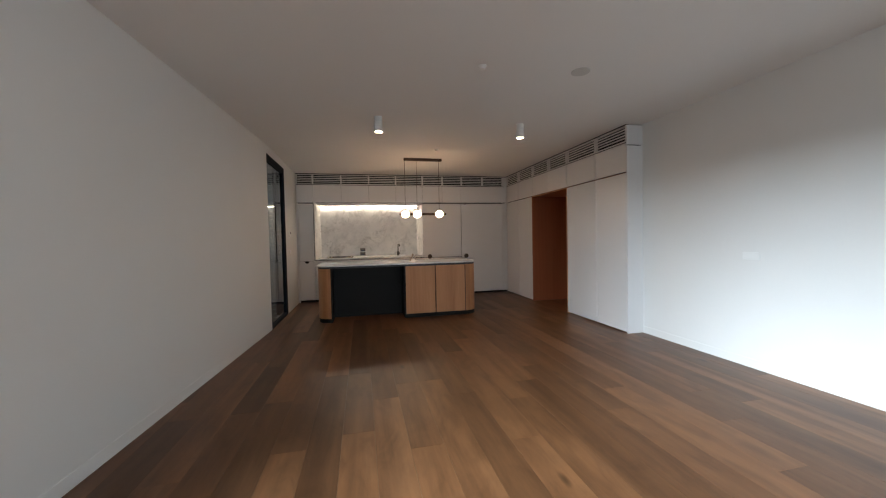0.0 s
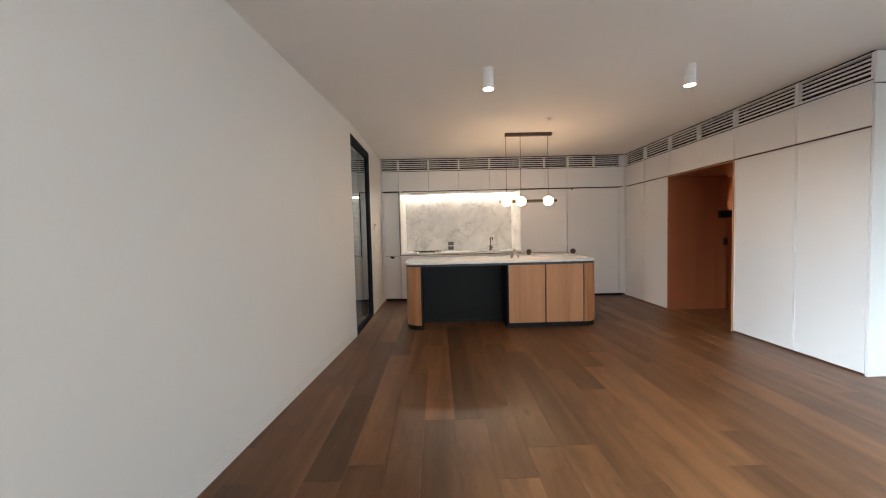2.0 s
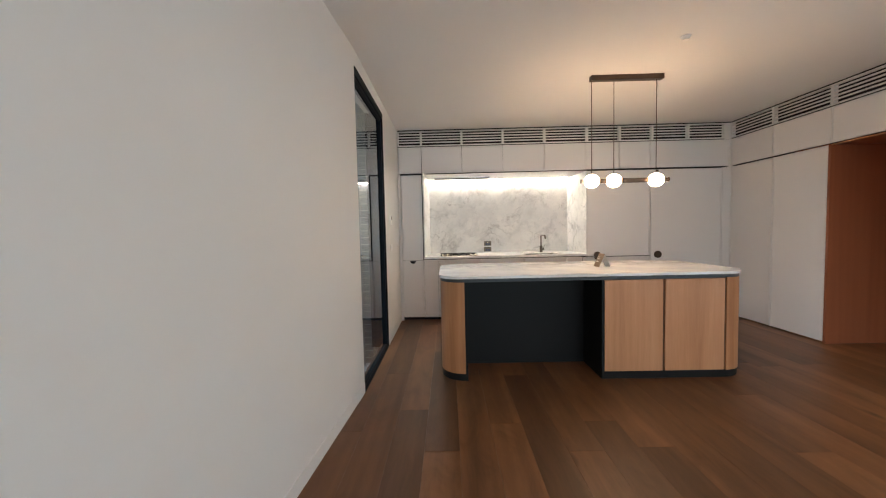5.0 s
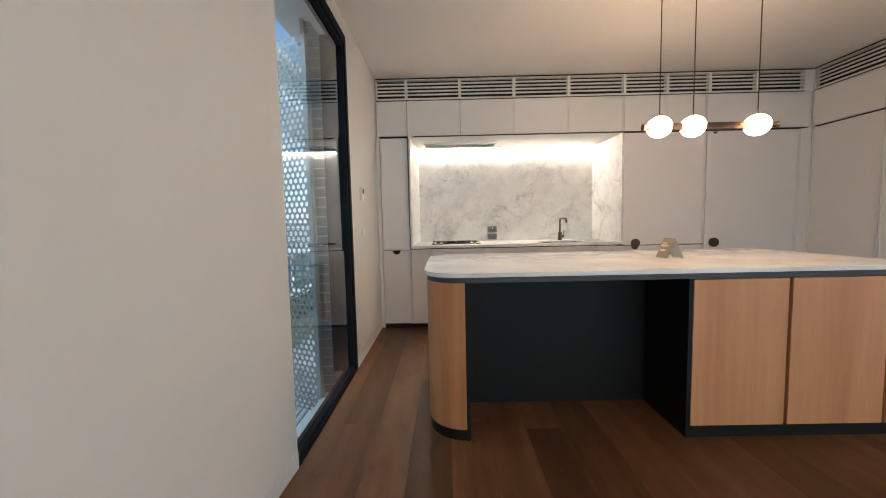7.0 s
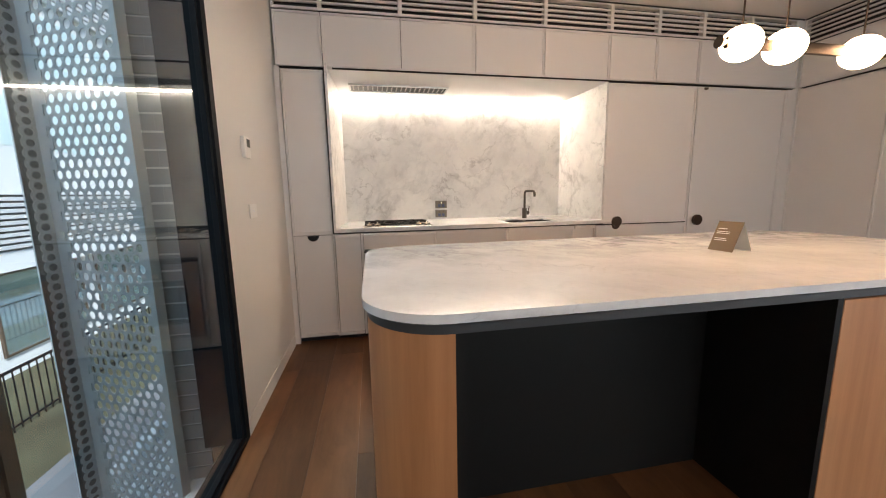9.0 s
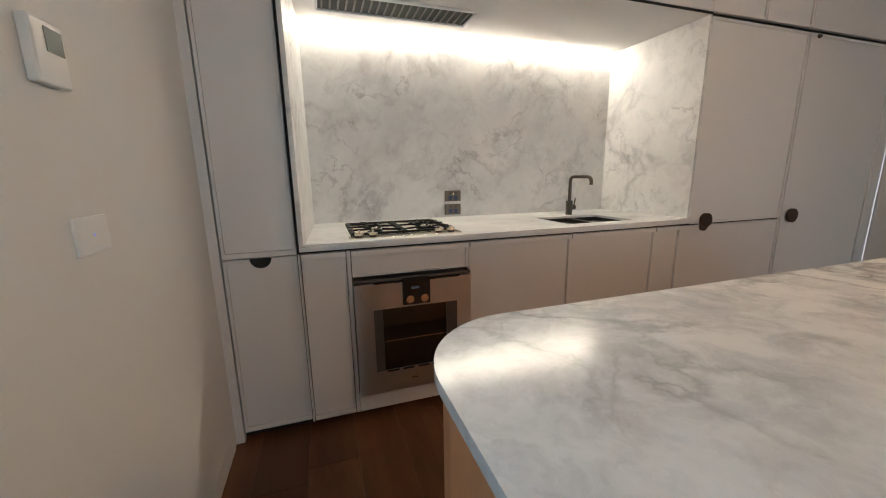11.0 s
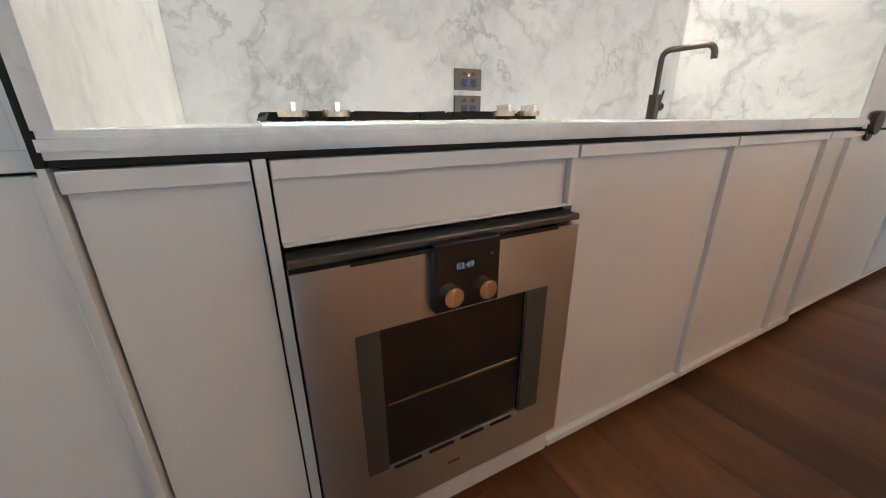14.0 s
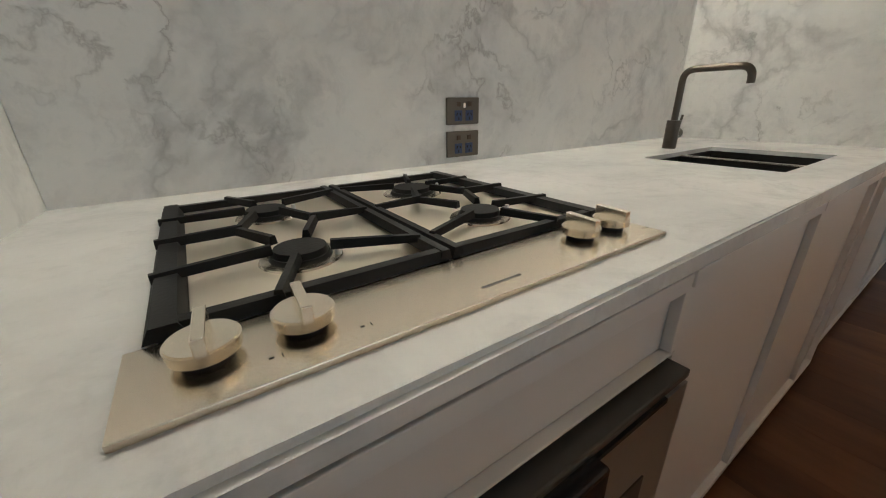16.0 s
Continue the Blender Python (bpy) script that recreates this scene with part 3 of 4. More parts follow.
part("rack", box(B(), 0.135, 0.440, -0.0095, -0.0085, 0.268, 0.273), M_HOBSTEEL, od, "wire rack behind the glass")
for k in range(4):
    part("slot", box(B(), 0.138 + k * 0.078, 0.198 + k * 0.078, -0.0136, -0.0125, 0.108, 0.117), M_DARKGAP, od, "black vent slot")
part("badge", box(B(), 0.262, 0.292, -0.0132, -0.012, 0.052, 0.058), M_OVENGREY, od, "small maker's mark")
part("housing", box(B(), 0.004, OW - 0.004, 0.03, 0.5, 0.0, OH), M_OVENGREY, oven, "dark housing")
part("grip_slot", box(B(), 0.09, OW - 0.06, -0.0135, 0.0, OH - 0.026, OH - 0.0185), M_DARKGAP, oven, "dark grip slot")
part("top_lip", box(B(), 0, OW, -0.012, 0.03, OH - 0.014, OH, 0.003), M_OVENGREY, oven, "dark grey grip lip")
cp = part("control_panel", box(B(), 0.226, 0.362, -0.034, -0.012, 0.452, OH - 0.006, 0.004), M_DISPLAY, oven, "black display panel")
for kx in (0.258, 0.330):
    kb = B()
    cyl(kb, (kx, -0.040, 0.484), 0.019, 0.0178, 0.013, "y")
    box(kb, kx - 0.0025, kx + 0.0025, -0.0490, -0.0455, 0.469, 0.499)
    part("knob", kb, M_KNOB, cp, "round satin metal knob", True)
txt = bpy.data.curves.new("clock_digits", "FONT")
txt.body, txt.size, txt.extrude = "03:49", 0.0165, 0.0002
txt.materials.append(M_DIGIT)
to = new("clock_digits", txt)
to.parent = cp
to.matrix_local = Matrix.Translation((0.268, -0.0348, 0.532)) @ Matrix.Rotation(radians(90), 4, "X")
part("display_mark", box(B(), 0.340, 0.346, -0.0348, -0.0342, 0.548, 0.553), M_OVENGREY, cp)

# ---- cooktop ----
hob = thing("gas_cooktop", "stainless four-burner gas cooktop with cast iron grates", "cooktop", Matrix.Translation((-1.042, 8.556, 0.915)))
HW, HD = 0.566, 0.540
part("tray", box(B(), 0.012, HW - 0.012, 0.088, HD, 0.0, 0.004, 0.0007), M_TRAY, hob, "brushed stainless tray")
part("control_strip", box(B(), 0, HW, 0, 0.091, 0.0, 0.0062, 0.0009), M_HOBSTEEL, hob, "brushed steel strip for the knobs")
grate_y0, grate_y1 = 0.086, 0.528


def bar(bm, p, q, w, h0, h1, zb=0.0):
    """A tapering bar from p to q, w wide, its top rising from h0 to h1."""
    p, q = Vector(p), Vector(q)
    d = (q - p).normalized()
    s = Vector((-d.y, d.x)) * w / 2
    vs = []
    for c, h in ((p, h0), (q, h1)):
        for sg in (-1, 1):
            for z in (zb, h):
                e = c + s * sg * (1.0 if z == zb else 0.6)
                vs.append(bm.verts.new((e.x, e.y, z)))
    a, b_, c_, d_, e_, f_, g_, h_ = vs
    for f in ((a, b_, d_, c_), (e_, g_, h_, f_), (a, e_, f_, b_), (c_, d_, h_, g_), (b_, f_, h_, d_), (a, c_, g_, e_)):
        bm.faces.new(f)


def grate(x0, x1, y0, y1, outer):
    """A pan support: an open frame, and fingers that reach for the two burners; outer is -1 or 1, the side with the long tips."""
    g = B()
    ym, cx, hx = (y0 + y1) / 2, (x0 + x1) / 2, (x1 - x0) / 2
    ox, ix = (x0, x1) if outer < 0 else (x1, x0)
    for a, b_, w in (((x0, y0), (x1, y0), 0.020), ((x0, y1), (x1, y1), 0.018), ((ox, y0 - 0.009), (ox, y1 + 0.009), 0.030), ((ix, y0 - 0.009), (ix, y1 + 0.009), 0.016)):
        bar(g, a, b_, w, *((0.0192, 0.0192) if a[0] == b_[0] else (0.0180, 0.0180)), 0.007)
    top, low, w = 0.025, 0.0140, 0.0110
    for sg, cy, ye in ((-1, (y0 + ym) / 2, y0), (1, (ym + y1) / 2, y1)):
        bar(g, (ox + outer * 0.013, cy + sg * 0.006), (cx + outer * 0.030, cy - sg * 0.004), w, 0.0225, top, low)
        bar(g, (cx + outer * 0.045, ye + sg * 0.006), (cx + outer * 0.012, cy + sg * 0.034), w, 0.0225, top, low)
        bar(g, (ix, cy + sg * 0.058), (cx - outer * 0.030, cy + sg * 0.018), w, 0.0225, top, low)
        bar(g, (cx + outer * 0.052, ym), (cx + outer * 0.022, cy - sg * 0.034), w, 0.0235, top, low)
        bar(g, (cx - outer * 0.046, ym), (cx - outer * 0.016, cy - sg * 0.034), w, 0.0235, top, low)
    bar(g, (ox + outer * 0.013, ym), (cx + outer * 0.046, ym), w, 0.024, 0.026, low)
    bar(g, (ix, ym), (cx - outer * 0.040, ym), w, 0.022, 0.026, low)
    for x in (x0, x1):
        for y in (y0, y1):
            box(g, x - 0.006, x + 0.006, y - 0.006, y + 0.006, 0.0041, 0.010)
    return g


for i, (gx0, gx1) in enumerate(((0.026, 0.277), (0.294, 0.542))):
    part("grate", grate(gx0, gx1, grate_y0 + 0.014, grate_y1 - 0.010, -1 if i == 0 else 1), M_IRON, hob, "black cast iron pan support")
    for gy, gr in ((0.2045, 0.031), (0.4135, 0.038 if i else 0.031)):
        bb = B()
        gx = (gx0 + gx1) / 2
        cyl(bb, (gx, gy, 0.0080), gr * 1.15, gr * 1.05, 0.006)
        cyl(bb, (gx, gy, 0.0145), gr * 1.0, gr * 0.94, 0.007)
        bn = part("burner", bb, M_IRON, hob, "black burner cap", True)
        part("burner_ring", cyl(B(), (gx, gy, 0.0052), gr * 1.5, gr * 1.45, 0.002), M_HOBSTEEL, bn, "steel burner ring", True)
        part("igniter", cyl(B(), (gx + gr * 1.2, gy - 0.02, 0.014), 0.004, 0.003, 0.016, seg=10), M_WHITEPL, bn, "small white igniter")
for kx, ang in ((0.050, -4), (0.116, -4), (0.456, -6), (0.520, -6)):
    k = B()
    cyl(k, (0, 0, 0.0180), 0.0228, 0.0238, 0.010)
    es = [e for e in k.edges if abs(e.verts[0].co.z - 0.023) < 1e-4 and abs(e.verts[1].co.z - 0.023) < 1e-4]
    bmesh.ops.bevel(k, geom=es, offset=0.0015, segments=2, affect="EDGES")
    kn = part("knob", k, M_KNOB, hob, "satin metal control knob", True)
    kn.matrix_local = Matrix.Translation((kx, 0.052, 0)) @ Matrix.Rotation(radians(ang), 4, "Z")
    part("grip", box(B(), -0.0042, 0.0042, -0.0240, 0.0240, 0.020, 0.0350, 0.001), M_KNOB, kn, "raised grip bar")
    part("collar", cyl(B(), (0, 0, 0.0095), 0.0165, 0.0165, 0.007), M_BLACK, kn, "black knob collar", True)
    part("mark", box(B(), kx + 0.034, kx + 0.0375, 0.024, 0.0258, 0.0062, 0.0065), M_IRON, hob, "small printed mark")
    part("mark", box(B(), kx + 0.0425, kx + 0.0433, 0.022, 0.0265, 0.0062, 0.0065), M_IRON, hob, "small printed mark")
part("badge", box(B(), 0.268, 0.318, 0.018, 0.0215, 0.0062, 0.0066), M_OVENGREY, hob, "maker's mark in grey")

# ---- sink and tap ----
sink = thing("sink", "undermount stainless double-bowl sink", "sink", Matrix.Translation((0, 0, 0.884)))
sb = B()
xm = 0.452
for x0, x1 in ((SX0 + 0.003, xm - 0.005), (xm + 0.005, SX1 - 0.003)):
    y0, y1, zb = SY0 + 0.003, SY1 - 0.003, -0.17
    v = {}
    for x in (x0, x1):
        for y in (y0, y1):
            for z in (zb, 0.017):
                v[x, y, z] = sb.verts.new((x, y, z))
    for f in (((x0, y0), (x1, y0)), ((x1, y0), (x1, y1)), ((x1, y1), (x0, y1)), ((x0, y1), (x0, y0))):
        (p, q), (r, s) = f
        sb.faces.new((v[p, q, zb], v[r, s, zb], v[r, s, 0.017], v[p, q, 0.017]))
    sb.faces.new((v[x0, y0, zb], v[x1, y0, zb], v[x1, y1, zb], v[x0, y1, zb]))
bowl = part("bowl", sb, M_SINK, sink, "dark gunmetal bowls")
sm = bowl.modifiers.new("wall", "SOLIDIFY")
sm.thickness = 0.0015
part("divider", box(B(), xm - 0.0065, xm + 0.0065, SY0 + 0.004, SY1 - 0.004, 0.0175, 0.0215), M_KNOB, sink, "steel divider between bowls")
for x in (0.36, 0.61):
    part("drain", cyl(B(), (x, 8.79, -0.168), 0.04, 0.04, 0.004), M_TAP, sink, "round drain", True)


def tube(name, pts, r, material, parent, label="", res=4):
    cu = bpy.data.curves.new(name, "CURVE")
    cu.dimensions, cu.bevel_depth, cu.bevel_resolution, cu.use_fill_caps = "3D", r, res, True
    sp = cu.splines.new("POLY")
    sp.points.add(len(pts) - 1)
    for q, p in zip(sp.points, pts):
        q.co = (*p, 1)
    cu.materials.append(material)
    o = new(name, cu)
    if parent:
        o.parent = parent
    if label:
        o["label"] = label
    return o


def rounded(pts, r, seg=8):
    """A polyline with its inner corners rounded."""
    out = [Vector(pts[0])]
    for a, b_, c in zip(pts[:-2], pts[1:-1], pts[2:]):
        a, b_, c = Vector(a), Vector(b_), Vector(c)
        p, q = b_ + (a - b_).normalized() * r, b_ + (c - b_).normalized() * r
        for k in range(seg + 1):
            t = k / seg
            out.append(p * (1 - t) ** 2 + b_ * 2 * t * (1 - t) + q * t * t)
    return out + [Vector(pts[-1])]


tap = thing("kitchen_tap", "gunmetal mixer tap with square gooseneck spout", "tap", Matrix.Translation((0.540, 9.045, 0.915)))
part("base", cyl(B(), (0, 0, 0.05), 0.0235, 0.0235, 0.10), M_TAP, tap, "", True)
tube("spout", rounded([(0, 0, 0.09), (0, 0, 0.268), (0.012, -0.198, 0.268), (0.013, -0.200, 0.215)], 0.038), 0.0115, M_TAP, tap)
lv = part("lever", cyl(B(), (0.032, 0, 0.052), 0.019, 0.019, 0.026, "x"), M_TAP, tap, "", True)
tube("lever_pin", [(0.040, 0, 0.062), (0.048, -0.004, 0.118)], 0.0045, M_TAP, lv)

# ---- sockets on the splashback ----


def socket(x, z, lit):
    s = thing("power_socket", "bronze double power socket on the marble splashback", "socket", Matrix.Translation((x, YN, z)), "splashback sockets")
    part("plate", box(B(), 0, 0.118, -0.009, 0.0, 0, 0.075, 0.002), M_SOCKET, s)
    for cx in (0.040, 0.080):
        f = part("outlet", box(B(), cx - 0.014, cx + 0.014, -0.0105, -0.009, 0.010, 0.040, 0.0006), M_BLUE, s, "dark blue outlet face")
        for dx, dz, a in ((-0.006, 0.029, 25), (0.006, 0.029, -25), (0.0, 0.017, 0)):
            sl = part("slot", box(B(), -0.0014, 0.0014, -0.0115, -0.0104, -0.004, 0.004), M_DARKGAP, f)
            sl.matrix_local = Matrix.Translation((cx + dx, 0, dz)) @ Matrix.Rotation(radians(a), 4, "Y")
        part("rocker", box(B(), cx - 0.007, cx + 0.007, -0.0125, -0.009, 0.050, 0.064, 0.001), M_BRONZE, s, "dark rocker switch")
    if lit:
        part("rocker", box(B(), 0.056, 0.065, -0.0125, -0.009, 0.046, 0.060, 0.001), M_HOBSTEEL, s, "bright centre rocker switch")


socket(-0.330, 1.026, True)
socket(-0.330, 0.932, False)

# ---- island ----
IX0, IX1, IY0, IY1, IR = -0.990, 1.620, 6.385, 7.505, 0.205


def round_rect(x0, x1, y0, y1, r, seg=14):
    pts = []
    for cx, cy, a0 in ((x1 - r, y0 + r, -90), (x1 - r, y1 - r, 0), (x0 + r, y1 - r, 90), (x0 + r, y0 + r, 180)):
        for k in range(seg + 1):
            a = radians(a0 + 90 * k / seg)
            pts.append((cx + r * math.cos(a), cy + r * math.sin(a)))
    return pts


it = B()
extrude_outline(it, round_rect(IX0 - 0.014, IX1 + 0.010, IY0 - 0.012, IY1 + 0.014, IR + 0.012), 0.880, 0.903)
bmesh.ops.bevel(it, geom=[e for e in it.edges if abs(e.verts[0].co.z - e.verts[1].co.z) < 1e-5], offset=0.003, segments=2, affect="EDGES")
tagged(part("island_worktop", it, M_ISLAND, None, "", True), "polished white marble island top with rounded corners", "worktop")
island = thing("kitchen_island", "oak and black kitchen island with an open knee space", "island", Matrix.Identity(4))
part("band", extrude_outline(B(), round_rect(IX0, IX1, IY0, IY1, IR), 0.850, 0.873), M_BAND, island, "dark metal band under the top", True)
part("shadow_gap", extrude_outline(B(), round_rect(IX0 + 0.008, IX1 - 0.008, IY0 + 0.008, IY1 - 0.008, IR), 0.873, 0.880), M_DARKGAP, island, "black recess under the top", True)
part("plinth", extrude_outline(B(), [p for p in round_rect(IX0 + 0.006, IX1 - 0.006, IY0 + 0.006, IY1 - 0.006, IR) if p[0] > 0.4] , 0.0, 0.062), M_BLACK, island, "black plinth")


def arc_panel(cx, cy, r, a0, a1, thick, z0, z1, seg=18):
    pts = [(cx + r * math.cos(radians(a0 + (a1 - a0) * k / seg)), cy + r * math.sin(radians(a0 + (a1 - a0) * k / seg))) for k in range(seg + 1)]
    pts += [(cx + (r - thick) * math.cos(radians(a1 + (a0 - a1) * k / seg)), cy + (r - thick) * math.sin(radians(a1 + (a0 - a1) * k / seg))) for k in range(seg + 1)]
    return extrude_outline(B(), pts, z0, z1)


lcx, rcx, fcy, bcy = IX0 + IR, IX1 - IR, IY0 + IR, IY1 - IR
part("plinth", box(B(), 0.3945, rcx, IY0 + 0.004, IY0 + 0.022, 0.0, 0.0615), M_BLACK, island, "black plinth under the doors")
for cx, cy, a0 in ((lcx, fcy, 180), (rcx, fcy, 270), (rcx, bcy, 0), (lcx, bcy, 90)):
    part("corner_panel", arc_panel(cx, cy, IR, a0, a0 + 90, 0.02, 0.062, 0.850), M_OAKGRAIN, island, "curved oak corner with strong grain", True)
    part("corner_plinth", arc_panel(cx, cy, IR - 0.006, a0, a0 + 90, 0.02, 0.0, 0.062), M_BLACK, island, "curved black plinth", True)
part("side_panel", box(B(), IX0, IX0 + 0.02, fcy, bcy, 0.062, 0.850), M_OAK, island, "oak end panel")
part("side_panel", box(B(), IX1 - 0.02, IX1, fcy, bcy, 0.062, 0.850), M_OAK, island, "oak end panel")
part("back_panel", box(B(), lcx, rcx, IY1 - 0.02, IY1, 0.062, 0.850), M_OAK, island, "oak back panel")
part("plinth", box(B(), IX0 + 0.006, IX0 + 0.026, fcy, bcy, 0.0, 0.062), M_BLACK, island, "black plinth")
# knee space lining
KX0, KX1, KY = -0.765, 0.372, 6.80
part("knee_back", box(B(), KX0, KX1, KY, KY + 0.02, 0.0, 0.850), M_BLACK, island, "black knee-space back")
part("knee_side", box(B(), KX0 - 0.02, KX0, IY0 + 0.001, KY + 0.02, 0.0, 0.850), M_BLACK, island, "black knee-space side")
part("knee_side", box(B(), KX1, KX1 + 0.022, IY0 + 0.001, KY + 0.02, 0.0, 0.850), M_BLACK, island, "black knee-space side")
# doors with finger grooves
# carcass in the same darkened oak, so the recess reads as shaded
part("cabinet_body", box(B(), KX1 + 0.022, 1.42, IY0 + 0.024, KY + 0.02, 0.062, 0.850), M_OAKSHADE, island, "oak carcass")
for x0, x1 in ((0.397, 0.884), (0.904, 1.398)):
    part("door", box(B(), x0, x1, IY0, IY0 + 0.022, 0.064, 0.844, 0.0015), M_OAK, island, "pale oak veneer door")
    part("groove", box(B(), x1 + 0.0005, x1 + 0.0195, IY0 + 0.015, IY0 + 0.0235, 0.064, 0.844), M_OAKSHADE, island, "oak finger groove, its shade put in the colour")

# tent card on the island
card = thing("tent_card", "folded brown and white information card on the island", "sign", Matrix.Translation((0.60, 6.93, 0.903)) @ Matrix.Rotation(radians(-84), 4, "Z"))
cb, cw = B(), B()
hh, dd, ww = 0.128, 0.058, 0.108
for bm, sg in ((cb, -1), (cw, 1)):
    e = bmesh.ops.create_cube(bm, size=1.0, matrix=Matrix.Translation((0, sg * dd / 2, hh / 2)) @ Matrix.Rotation(math.atan2(dd, hh) * sg, 4, "X") @ Matrix.Diagonal((ww, 0.0012, math.hypot(dd, hh), 1)))
cf = part("front", cb, M_CARDFACE, card, "brown printed face")
part("rear", cw, M_CARDWHITE, card, "white face")
for k, (l, o) in enumerate(((0.04, 0.034), (0.055, 0.02), (0.055, 0.012), (0.05, -0.012), (0.055, -0.02))):
    tb_ = B()
    box(tb_, -0.044, -0.044 + l, -0.0013, -0.0008, o - 0.0015, o + 0.0015)
    q = part("text_bar", tb_, M_CARDWHITE, cf, "line of pale unreadable print")
    q.matrix_local = Matrix.Translation((0, -dd / 2, hh / 2)) @ Matrix.Rotation(-math.atan2(dd, hh), 4, "X")

# ---- pendant ----
PZ, PY = 1.732, 6.86
pend = thing("pendant_light", "dark bronze bar pendant with three opal globes", "light", Matrix.Translation((0, PY, ZC)))
part("canopy", box(B(), 0.463, 1.140, -0.03, 0.03, -0.045, 0.0, 0.002), M_BRONZE, pend, "dark ceiling canopy")
for x in (0.474, 0.684, 1.084):
    tube("cable", [(x, 0, -0.045), (x, 0, PZ - ZC + 0.07)], 0.0035, M_BRONZE, pend, "thin dark cable", 1)
    g = B()
    bmesh.ops.create_uvsphere(g, u_segments=32, v_segments=20, radius=0.070, matrix=Matrix.Translation((x, 0, PZ - ZC)) @ Matrix.Diagonal((1.0, 1.0, 0.92, 1)))
    part("globe", g, M_GLOBE, pend, "glowing opal glass globe", True)
rail = B()
box(rail, 0.40, 1.175, -0.010, 0.010, PZ - ZC - 0.022, PZ - ZC + 0.022, 0.006)
for x, s in ((0.385, -1), (1.190, 1)):
    cyl(rail, (x, 0, PZ - ZC), 0.022 if s < 0 else 0.012, 0.012 if s < 0 else 0.022, 0.03, "x", 16)
part("rail", rail, M_BRONZE, pend, "dark bronze cross bar", True)

# ---- downlights, detectors ----
for x in (-0.066, 1.698):
    dl = thing("downlight", "white surface-mounted cylinder downlight, switched on", "light", Matrix.Translation((x, 4.760, ZC)), "ceiling downlights")
    b_ = B()
    bmesh.ops.create_cone(b_, cap_ends=False, segments=40, radius1=0.045, radius2=0.045, depth=0.175, matrix=Matrix.Translation((0, 0, -0.0875)))
    bmesh.ops.create_cone(b_, cap_ends=False, segments=40, radius1=0.040, radius2=0.040, depth=0.171, matrix=Matrix.Translation((0, 0, -0.0895)))
    part("housing", b_, M_WHITEPL, dl, "", True)
    part("lens", cyl(B(), (0, 0, -0.166), 0.0395, 0.0395, 0.004), M_SPOT, dl, "glowing lens", True)
for x, y in ((0.912, 6.178), (0.724, 3.364)):
    sa = thing("smoke_alarm", "small round white smoke detector on the ceiling", "smoke alarm", Matrix.Translation((x, y, ZC)), "ceiling detectors")
    b_ = B()
    cyl(b_, (0, 0, -0.005), 0.036, 0.038, 0.010)
    cyl(b_, (0, 0, -0.018), 0.022, 0.030, 0.018)
    part("body", b_, M_WHITEPL, sa, "", True)
spk = thing("ceiling_speaker", "round flush grey-white ceiling speaker", "speaker", Matrix.Translation((1.605, 3.31, ZC)))
part("grille", cyl(B(), (0, 0, -0.003), 0.078, 0.080, 0.006), painted("speaker_mesh", (0.60, 0.60, 0.59), 0.7, 0.1, 0.5), spk, "", True)

# ---- wall controls ----
th = thing("thermostat", "white wall thermostat with grey display", "thermostat", Matrix.Translation((XL, 7.725, 1.432)))
part("case", box(B(), 0.0, 0.020, -0.045, 0.045, -0.055, 0.055, 0.004), M_WHITEPL, th)
part("display", box(B(), 0.020, 0.0212, -0.012, 0.036, 0.002, 0.044), mat("lcd_grey", (0.12, 0.14, 0.13), 0.2), th, "grey screen")
sw = thing("light_switch", "white light switch plate with tiny blue indicator", "switch", Matrix.Translation((XL, 7.765, 1.098)))
part("plate", box(B(), 0.0, 0.008, -0.058, 0.058, -0.038, 0.038, 0.003), M_WHITEPL, sw)
part("indicator", box(B(), 0.008, 0.0088, -0.002, 0.002, -0.002, 0.002), emitter("blue_led", (0.25, 0.35, 1.0), 1.5), sw, "blue light dot")
ws = thing("wall_outlet", "white double wall outlet, hardly visible", "socket", Matrix.Translation((XRW, 3.17, 1.065)))
part("plate", box(B(), -0.008, 0.0, -0.075, 0.075, -0.037, 0.037, 0.003), M_WHITEPL, ws)

# hall fittings
SCY = 7.44
hb = thing("hall_panel", "black wall-mounted box light in the hall", "light", Matrix.Translation((3.93, 7.19, 1.485)))
part("box", box(B(), -0.09, 0.11, -0.06, 0.0, -0.055, 0.055, 0.004), M_BLACK, hb)
hs = thing("light_switch", "dark bronze switch plate in the hall", "switch", Matrix.Translation((3.96, 7.19, 1.06)))
part("plate", box(B(), -0.04, 0.04, -0.01, 0.0, -0.058, 0.058, 0.003), M_BRONZE, hs)
part("rocker", box(B(), -0.012, 0.012, -0.014, -0.01, -0.02, 0.02, 0.001), M_BLACK, hs)
sc_ = thing("wall_sconce", "glowing round glass wall light in the hall", "light", Matrix.Translation((4.49, SCY, 1.71)))
g = B()
bmesh.ops.create_uvsphere(g, u_segments=24, v_segments=16, radius=0.07, matrix=Matrix.Translation((0, -0.16, 0)))
part("globe", g, M_SCONCE, sc_, "glowing globe", True)
part("bracket", cyl(cyl(B(), (0, -0.01, 0), 0.045, 0.045, 0.02, "y"), (0, -0.06, 0), 0.012, 0.012, 0.09, "y"), M_BRONZE, sc_, "", True)

